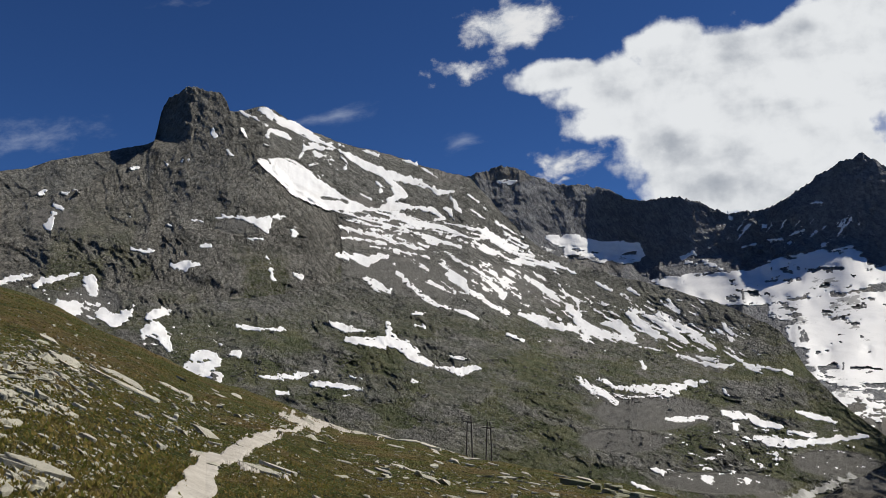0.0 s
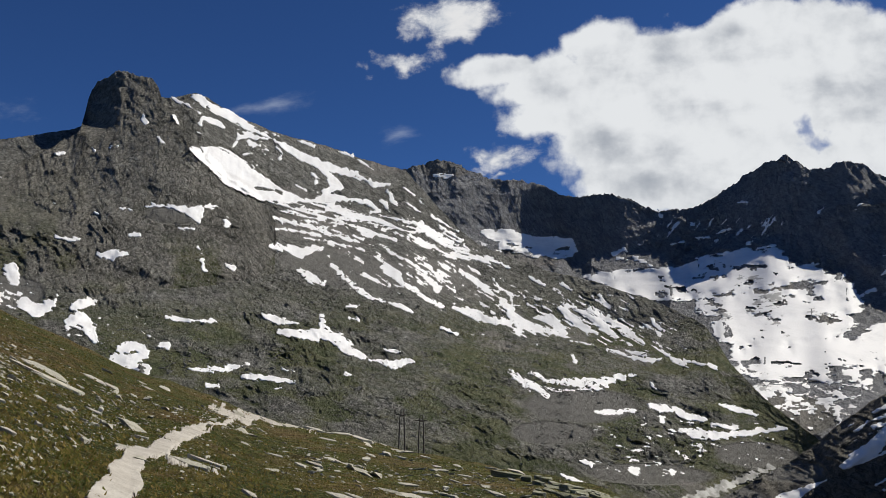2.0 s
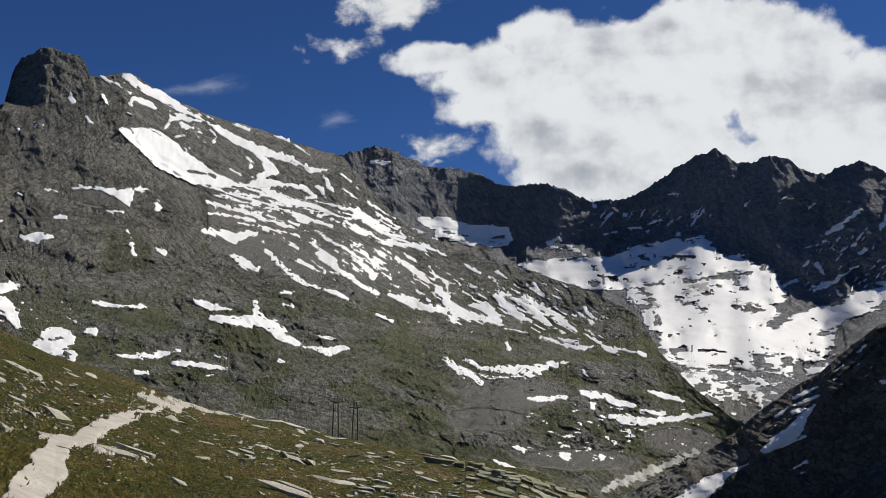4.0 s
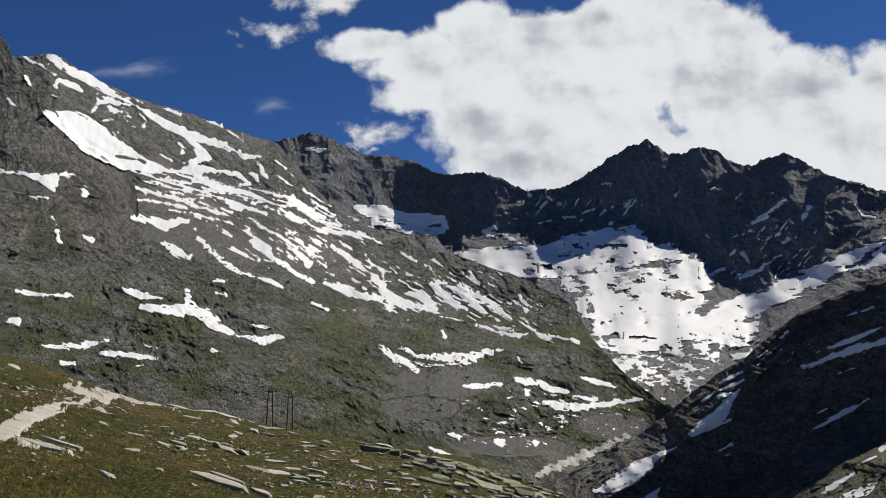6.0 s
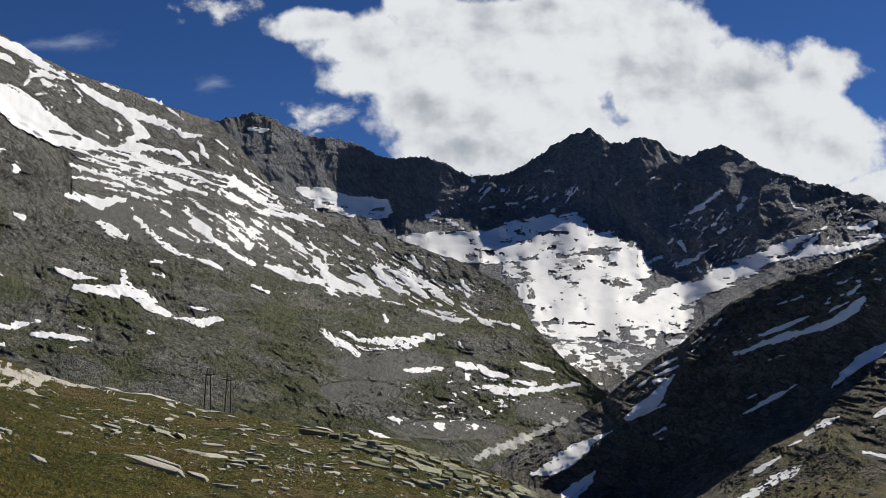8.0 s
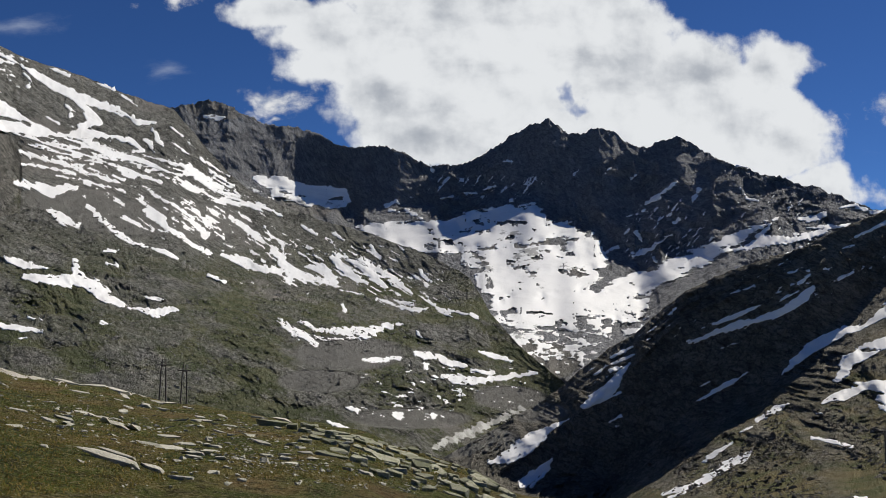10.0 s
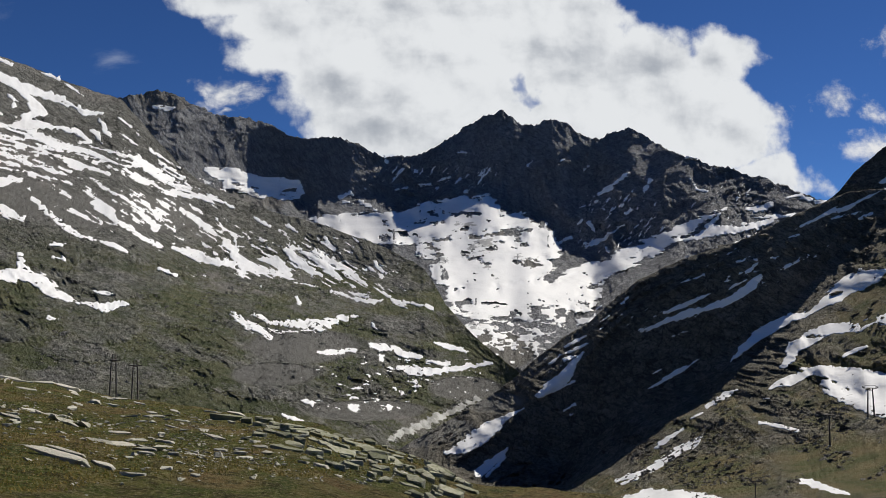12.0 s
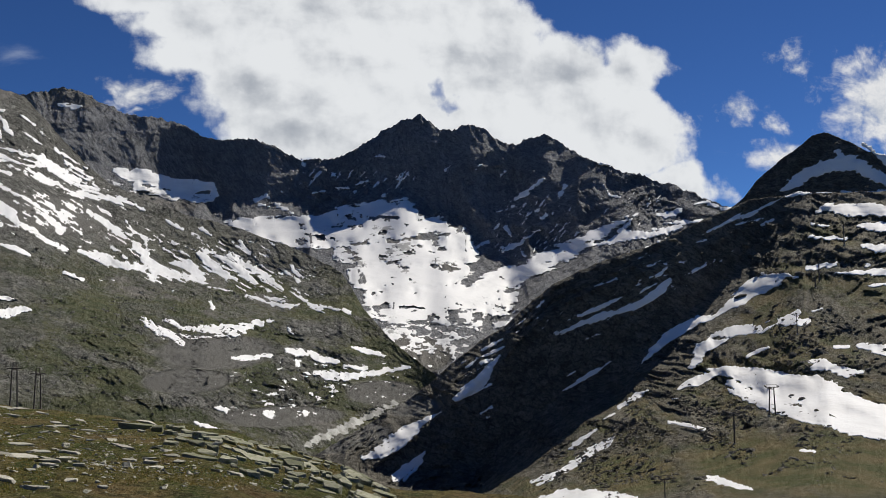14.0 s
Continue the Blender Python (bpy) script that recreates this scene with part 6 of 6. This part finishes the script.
# long slabs that crop out along the slope: bearing, rise, length in degrees
SLABS = [
    (-20.5, -1.09, 4.98), (-21.28, -0.73, 3.45), (-23.45, 0.38, 1.72), (-25.26, -6.03, 4.6), (-26.5, -5.42, 2.3), (-11.56, -6.74, 3.26), (-15.83, -5.51, 1.53), (-8.92, -3.56, 2.3), (-7.25, -4.02, 1.72), (-10.4, -2.97, 1.53), (-5.39, -4.39, 1.92), (-3.15, -4.92, 2.3), (-0.9, -5.4, 2.3),
    (-14.82, -4.62, 1.15), (-14.39, -1.77, 1.53), (-17.72, -1.39, 1.53), (-24.8, 1.75, 1.53), (-26.83, -0.3, 1.53), (-22.98, -2.37, 1.15), (-19.35, -2.95, 1.15), (-2.9, -6.26, 1.92), (-1.68, -6.57, 1.53), (1.2, -8.75, 2.68), (-1.4, -9.53, 4.21), (-10.86, -6.49, 3.06), (-6.43, -6.15, 1.53),
    (-4.75, -6.72, 1.15), (3.29, -6.38, 1.53), (5.49, -6.84, 1.53), (7.71, -7.08, 1.53), (-7.93, -8.79, 1.53), (4.81, -8.91, 1.53), (2.02, -8.87, 2.68), (3.57, -9.65, 1.92), (1.8, -6.49, 1.92), (3.82, -7.28, 1.53), (6.05, -7.75, 1.53), (2.98, -10.83, 2.3), (7.87, -8.54, 1.53), (6.75, -9.99, 1.53),
]
SLABS += [
    (9.35, -7.31, 2.3), (10.74, -9.05, 1.53), (14.96, -10.31, 1.53), (-0.32, -6.29, 1.04), (-0.95, -7.12, 2.07), (2.03, -7.94, 2.07), (-3.89, -3.77, 1.73), (-1.98, -4.86, 2.07), (0.62, -4.76, 1.04), (-2.72, -6.25, 1.38), (-4.75, -5.59, 1.04), (0.82, -6.16, 1.73), (1.22, -8.76, 2.76),
    (3.77, -9.85, 1.04), (-0.88, -9.38, 2.42), (1.10, -10.18, 2.07), (2.95, -10.90, 1.38), (5.12, -8.60, 1.38), (3.40, -8.35, 1.38), (6.93, -11.11, 1.04), (-4.95, -8.55, 0.69), (-0.51, -5.59, 1.73), (2.15, -5.86, 1.04), (4.05, -6.98, 1.04), (5.28, -7.90, 1.04), (8.31, -9.24, 1.04), (-3.80, -6.64, 0.69),
    (-20.62, -0.74, 3.11), (-23.77, 0.38, 2.07), (-25.49, -2.32, 1.73), (-26.16, -1.31, 1.38), (-22.69, -1.69, 1.38), (-20.09, -1.37, 1.73), (-16.66, -1.93, 1.38), (-11.91, -6.80, 3.11), (-13.50, -1.78, 1.73), (-17.65, -2.98, 1.04), (-26.17, -5.92, 2.76), (-24.30, -6.66, 2.07), (-14.93, -1.41, 1.38),
    (-5.39, -4.58, 2.07), (-3.15, -5.14, 1.73), (-0.90, -5.69, 2.07), (1.35, -6.05, 1.73), (-8.33, -5.45, 1.04), (-6.85, -6.01, 1.04), (4.32, -7.28, 1.38), (-3.88, -6.75, 1.38),
]
for a, e, span in SLABS:
    fall = -float(along(MEADOW_EDGE, a + 0.8) - along(MEADOW_EDGE, a - 0.8)) / 1.6 + rnd.uniform(0.0, 0.12)
    slab = lying_slab(a, e, span * rnd.uniform(0.8, 1.05), fall, STONES, rnd)
    slab.name = "rock_slab"
    tagged(slab, "long pale lichen-covered rock slab cropping out of the meadow", "rock slab", "rock slabs in the meadow")


def joined(name, shapes, mat, label, category):
    """Many small copies of (vertices, faces) as one mesh; shapes: a list of (mesh, matrix)."""
    co, faces, base = [], [], 0
    for mesh, m in shapes:
        v = np.empty(len(mesh.vertices) * 3)
        mesh.vertices.foreach_get("co", v)
        co.append(v.reshape(-1, 3) @ np.array(m.to_3x3()).T + np.array(m.translation))
        faces += [[base + i for i in p.vertices] for p in mesh.polygons]
        base += len(mesh.vertices)
    mesh = bpy.data.meshes.new(name)
    mesh.from_pydata(np.vstack(co).tolist(), [], faces)
    mesh.materials.append(mat)
    return tagged(new(name, mesh), label, category, kind="stuff")


def small_stone(seed):
    rnd = random.Random(seed)
    bm = bmesh.new()
    for k in range(10):
        bm.verts.new((rnd.uniform(-0.5, 0.5), rnd.uniform(-0.5, 0.5), rnd.uniform(-0.5, 0.5)))
    hull = bmesh.ops.convex_hull(bm, input=bm.verts[:])
    bmesh.ops.delete(bm, geom=[g for g in hull["geom_interior"] if isinstance(g, bmesh.types.BMVert)], context="VERTS")
    mesh = bpy.data.meshes.new("small_stone")
    bm.to_mesh(mesh)
    bm.free()
    return mesh


SMALL = [small_stone(k) for k in range(8)]
shapes = []
for az, el, size in pebbles:
    r = float(reach_at(np.array([az]), np.array([el]))[0])
    shapes.append((rnd.choice(SMALL), settle(az, r, (size, size * rnd.uniform(0.4, 0.8), size * rnd.uniform(0.18, 0.4)), rnd)))
joined("rubble", shapes, STONE, "small loose grey stones scattered over the meadow", "rubble")

LEDGE_ROCK, n = material("lichen_green_ledge_rock")
at = n.add("ShaderNodeTexCoord").outputs["Object"]
chance = n.add("ShaderNodeObjectInfo").outputs["Random"]
mid, fine = n.noise(at, 2.2, 5.0, 0.65), n.noise(at, 11.0, 5.0, 0.7)
c = n.mix(chance, (0.2, 0.2, 0.13), (0.5, 0.48, 0.35))
c = n.mix(n.ramp(mid, 0.45, 0.65), c, (0.2, 0.215, 0.1))
c = n.mix(n.m("MULTIPLY", n.ramp(fine, 0.5, 0.75), 0.7), c, (0.09, 0.085, 0.07))
finish(n, c, 0.92, n.m("ADD", mid, fine), 0.8, 0.05, 0.2)
LEDGES = [stone_mesh(k + 40, "slab") for k in range(10)]
for mesh in LEDGES:
    mesh.materials[0] = LEDGE_ROCK

# a stepped outcrop of slabs at the end of the meadow
outcrop = tagged(new("rock_outcrop"), "stepped outcrop of grey-green slabs on the meadow's edge", "rock")
LEDGE = [(8.51, -7.27), (10.72, -7.59), (12.28, -8.01), (14.22, -8.34), (16.02, -8.77), (18.57, -9.5), (20.79, -10.25), (23.02, -11.13), (24.71, -11.91)]
rows = 9
for row in range(rows):
    az = LEDGE[0][0] + rnd.uniform(0, 0.6) + (0.0 if row < 5 else 2.0)
    while az < LEDGE[-1][0]:
        q = (az - LEDGE[0][0]) / (LEDGE[-1][0] - LEDGE[0][0])
        edge = float(np.interp(az, [p[0] for p in LEDGE], [p[1] for p in LEDGE]))
        span = min(0.8 * math.exp(rnd.gauss(0, 0.55)), 2.4)
        drop = row * (0.1 + 0.16 * min(1.0, q * 1.6)) + rnd.uniform(-0.04, 0.08)
        if rnd.random() < (0.92 if row < 6 else 0.6):
            fall = -float(along(MEADOW_EDGE, az + 0.8) - along(MEADOW_EDGE, az - 0.8)) / 1.6 + rnd.uniform(-0.06, 0.05)
            slab = lying_slab(az, edge - drop, span, fall, LEDGES, rnd, rnd.uniform(0.1, 0.3), rnd.uniform(0.3, 0.62), 0.45)
            slab.parent = outcrop
        az += span * rnd.uniform(0.75, 1.05)
block = new("block", LEDGES[3])
block.parent = outcrop
az, el = (12.53, -8.52)
block.matrix_basis = settle(az, float(reach_at(np.array([az]), np.array([el]))[0]), (0.6, 0.5, 0.34), rnd, 0.2)

# grass tufts as loose blades
rng = np.random.default_rng(5)
count = 40000
az = rng.uniform(-31, 40, count)
el = along(MEADOW_EDGE, az) - 0.1 - rng.uniform(0, 1, count) ** 1.2 * 12
keep = (el > -11) & (within_strokes(az, el, [[(-16.66, -8.7, 1.15), (-15.74, -7.65, 1.03), (-15.71, -6.76, 0.92), (-14.84, -5.95, 0.65), (-13.56, -5.42, 0.57), (-12.97, -4.87, 0.42), (-11.63, -4.43, 0.23), (-10.26, -4.13, 0.15)]]) < 0)
az, el = az[keep], el[keep]
r = reach_at(az, el)
x, y, z = r * np.sin(np.radians(az)), r * np.cos(np.radians(az)), ground_height(az, r)
verts, faces = [], []
for k in range(4):
    turn, lean, tall = rng.uniform(0, 6.28, len(x)), rng.uniform(0.02, 0.06, len(x)), rng.uniform(0.0, 0.035, len(x))
    wide = 0.012 + 0.0009 * r
    cx, cy = x + rng.normal(0, 0.05, len(x)), y + rng.normal(0, 0.05, len(x))
    dx, dy = np.cos(turn) * wide, np.sin(turn) * wide
    tri = np.stack([np.stack([cx - dx, cy - dy, z - 0.03], -1), np.stack([cx + dx, cy + dy, z - 0.03], -1), np.stack([cx + np.sin(turn) * lean, cy - np.cos(turn) * lean, z + tall], -1)], 1)
    verts.append(tri.reshape(-1, 3))
verts = np.vstack(verts)
mesh = bpy.data.meshes.new("grass")
mesh.vertices.add(len(verts)), mesh.loops.add(len(verts)), mesh.polygons.add(len(verts) // 3)
mesh.vertices.foreach_set("co", verts.astype(np.float32).ravel())
mesh.loops.foreach_set("vertex_index", np.arange(len(verts), dtype=np.int32))
mesh.polygons.foreach_set("loop_start", np.arange(0, len(verts), 3, dtype=np.int32))
mesh.update(calc_edges=True)
mesh.materials.append(BLADE)
tagged(new("grass", mesh), "short dry alpine grass tufts, green and straw-coloured", "grass", kind="stuff")

# ---- boulders strewn over the mountains ----


def boulders(name, relief, mat, spots, count, size, seed, label):
    """Loose blocks, far too many to count, as one mesh; size: their middle size as a share of the distance."""
    rng = np.random.default_rng(seed)
    which = rng.integers(0, len(spots), count * 2)
    pts = np.array(spots)[which]
    az, el = pts[:, 0] + pts[:, 2] * rng.normal(0, 0.5, count * 2), pts[:, 1] + pts[:, 3] * rng.normal(0, 0.5, count * 2)
    clump = fbm(az, el, 1.2, 4, seed) > -0.1
    az, el = az[clump][:count], el[clump][:count]
    low, top = relief.rises(az)[0], relief.rises(az)[-1]
    good = (el > low + 0.1) & (el < top - 0.25)
    az, el = az[good], el[good]
    d = relief.far(az[None], el[None])[0]
    x, y, z = place(az, el, d)
    shapes, rnd = [], random.Random(seed)
    for px, py, pz, far in zip(x.tolist(), y.tolist(), z.tolist(), d.tolist()):
        s = far * size * math.exp(rnd.gauss(0, 0.45))
        m = Matrix.Translation((px, py, pz - 0.05 * s)) @ pose(0, 0, 0, rnd.uniform(-30, 30), rnd.uniform(-30, 30), rnd.uniform(0, 360)) @ Matrix.Diagonal((s * rnd.uniform(0.9, 1.8), s, s * rnd.uniform(0.5, 0.9), 1))
        shapes.append((rnd.choice(SMALL), m))
    return joined(name, shapes, mat, label, "boulders")


boulders("boulders", HILL, ROCK_HILL, [(2.48, -3.31, 9.96, 2.3), (13.47, -5, 7.66, 1.92), (19.64, -5.19, 4.98, 1.92), (-6.96, 0.41, 9.19, 2.3), (8.15, 0.41, 9.96, 1.92), (-3.22, 4.2, 7.66, 1.92), (11.77, -1.79, 6.13, 1.15), (-16.06, 0.4, 6.89, 2.3)], 4200, 0.0022, 401, "grey boulders strewn over the lower mountainside")
boulders("boulders", NEAR, ROCK_NEAR, [(40.98, -7.99, 4.21, 2.3), (45.61, -6.44, 4.6, 1.92), (48.95, -8.4, 5.75, 1.92), (52.4, -2.07, 4.6, 2.3), (49.29, 3.25, 4.6, 2.68), (40.19, -11.2, 5.75, 1.53), (36.56, -9.53, 2.68, 1.53), (23.02, -8.43, 3.45, 1.15)], 4200, 0.0034, 402, "dark grey boulders strewn over the valley slope")

# ---- ski lift pylons ----
STEEL, n = material("weathered_steel")
at = n.add("ShaderNodeTexCoord").outputs["Object"]
c = n.mix(n.ramp(n.noise(at, 1.5, 4.0, 0.6), 0.4, 0.7), (0.09, 0.085, 0.08), (0.16, 0.13, 0.1))
finish(n, c, 0.6, None, 0, 0, 0.4)


def bar(bm, a, b, wide, top=None):
    """A tapered bar between two points."""
    a, b = Vector(a), Vector(b)
    m = Matrix.Translation((a + b) / 2) @ (b - a).to_track_quat("Z", "Y").to_matrix().to_4x4()
    bmesh.ops.create_cone(bm, cap_ends=True, segments=10, radius1=wide, radius2=wide if top is None else top, depth=(b - a).length, matrix=m)


def pylon(az, el, height, d, legs=1, turn=0.0, arm=2.4, wide=0.03):
    """A lift pylon on its concrete footing: masts, cross arm and a row of rope wheels at each end."""
    x, y, z = (float(q) for q in place(az, el, d))
    ob = tagged(new("lift_pylon"), "dark steel ski lift pylon with a cross arm and rope wheels", "pylon", "ski lift pylons")
    for k in range(legs):
        off = 0 if legs == 1 else (k - 0.5) * height * 0.14
        bm = bmesh.new()
        bar(bm, (off * 1.6, 0, -0.6), (off, 0, height), height * wide, height * wide * 0.6)
        part("mast", bm, STEEL, ob)
        bm = bmesh.new()
        bmesh.ops.create_cube(bm, size=1.0, matrix=Matrix.Translation((off * 1.6, 0, -0.5)) @ Matrix.Diagonal((1.0, 1.0, 1.6, 1)))
        bmesh.ops.bevel(bm, geom=bm.edges[:], offset=0.08, segments=1, affect="EDGES")
        part("footing", bm, STONE, ob, "concrete footing")
    bm = bmesh.new()
    bar(bm, (-arm, 0, height), (arm, 0, height), 0.14)
    if arm > 1:
        bar(bm, (-arm * 0.7, 0, height), (0, 0, height - 1.0), 0.07)
        bar(bm, (arm * 0.7, 0, height), (0, 0, height - 1.0), 0.07)
    part("cross_arm", bm, STEEL, ob)
    for side in (-1, 1):
        bm = bmesh.new()
        bar(bm, (side * arm, -1.0, height + 0.1), (side * arm, 1.0, height + 0.1), 0.06)
        beam = part("wheel_beam", bm, STEEL, ob)
        for j in (-0.8, 0, 0.8):
            bm = bmesh.new()
            bmesh.ops.create_cone(bm, cap_ends=True, segments=14, radius1=min(0.26, arm * 0.2), radius2=min(0.26, arm * 0.2), depth=0.1, matrix=Matrix.Translation((side * arm, j, height + 0.38)) @ pose(0, 0, 0, 0, 90, 0))
            part("rope_wheel", bm, STEEL, beam)
    bm = bmesh.new()
    bar(bm, (-arm * 0.8, 0, height + 0.9), (arm * 0.8, 0, height + 0.9), 0.06)
    bar(bm, (-arm * 0.75, 0, height), (-arm * 0.75, 0, height + 0.95), 0.05)
    bar(bm, (arm * 0.75, 0, height), (arm * 0.75, 0, height + 0.95), 0.05)
    part("service_rail", bm, STEEL, ob)
    ob.matrix_basis = pose(x, y, z, 0, 0, -az + turn)
    return ob


# bearing, rise of the foot, height in degrees, masts
for az, el, tall, legs in ((49.56, -6.89, 1.8, 2), (47.27, -8.68, 1.9, 1), (42.92, -12.4, 1.4, 1), (51.15, -1.81, 1.2, 1), (52.28, 1.06, 1.0, 1), (52.51, 1.41, 1.3, 1), (53.98, 3.67, 1.3, 1), (54.98, 6.59, 0.5, 1), (55.35, 6.56, 0.6, 1)):
    d = float(NEAR.far(np.array([az]), np.array([el]))[0])
    pylon(az, el, d * math.tan(radians(tall)), d, legs, 20.0, d * math.tan(radians(tall)) * 0.22)
for az, el, tall in ((1.75, -5.69, 2.5), (3.04, -5.96, 2.4)):
    pylon(az, el - 0.4, 125 * math.tan(radians(tall)), 125.0, 2, 40.0, 0.3, 0.022)
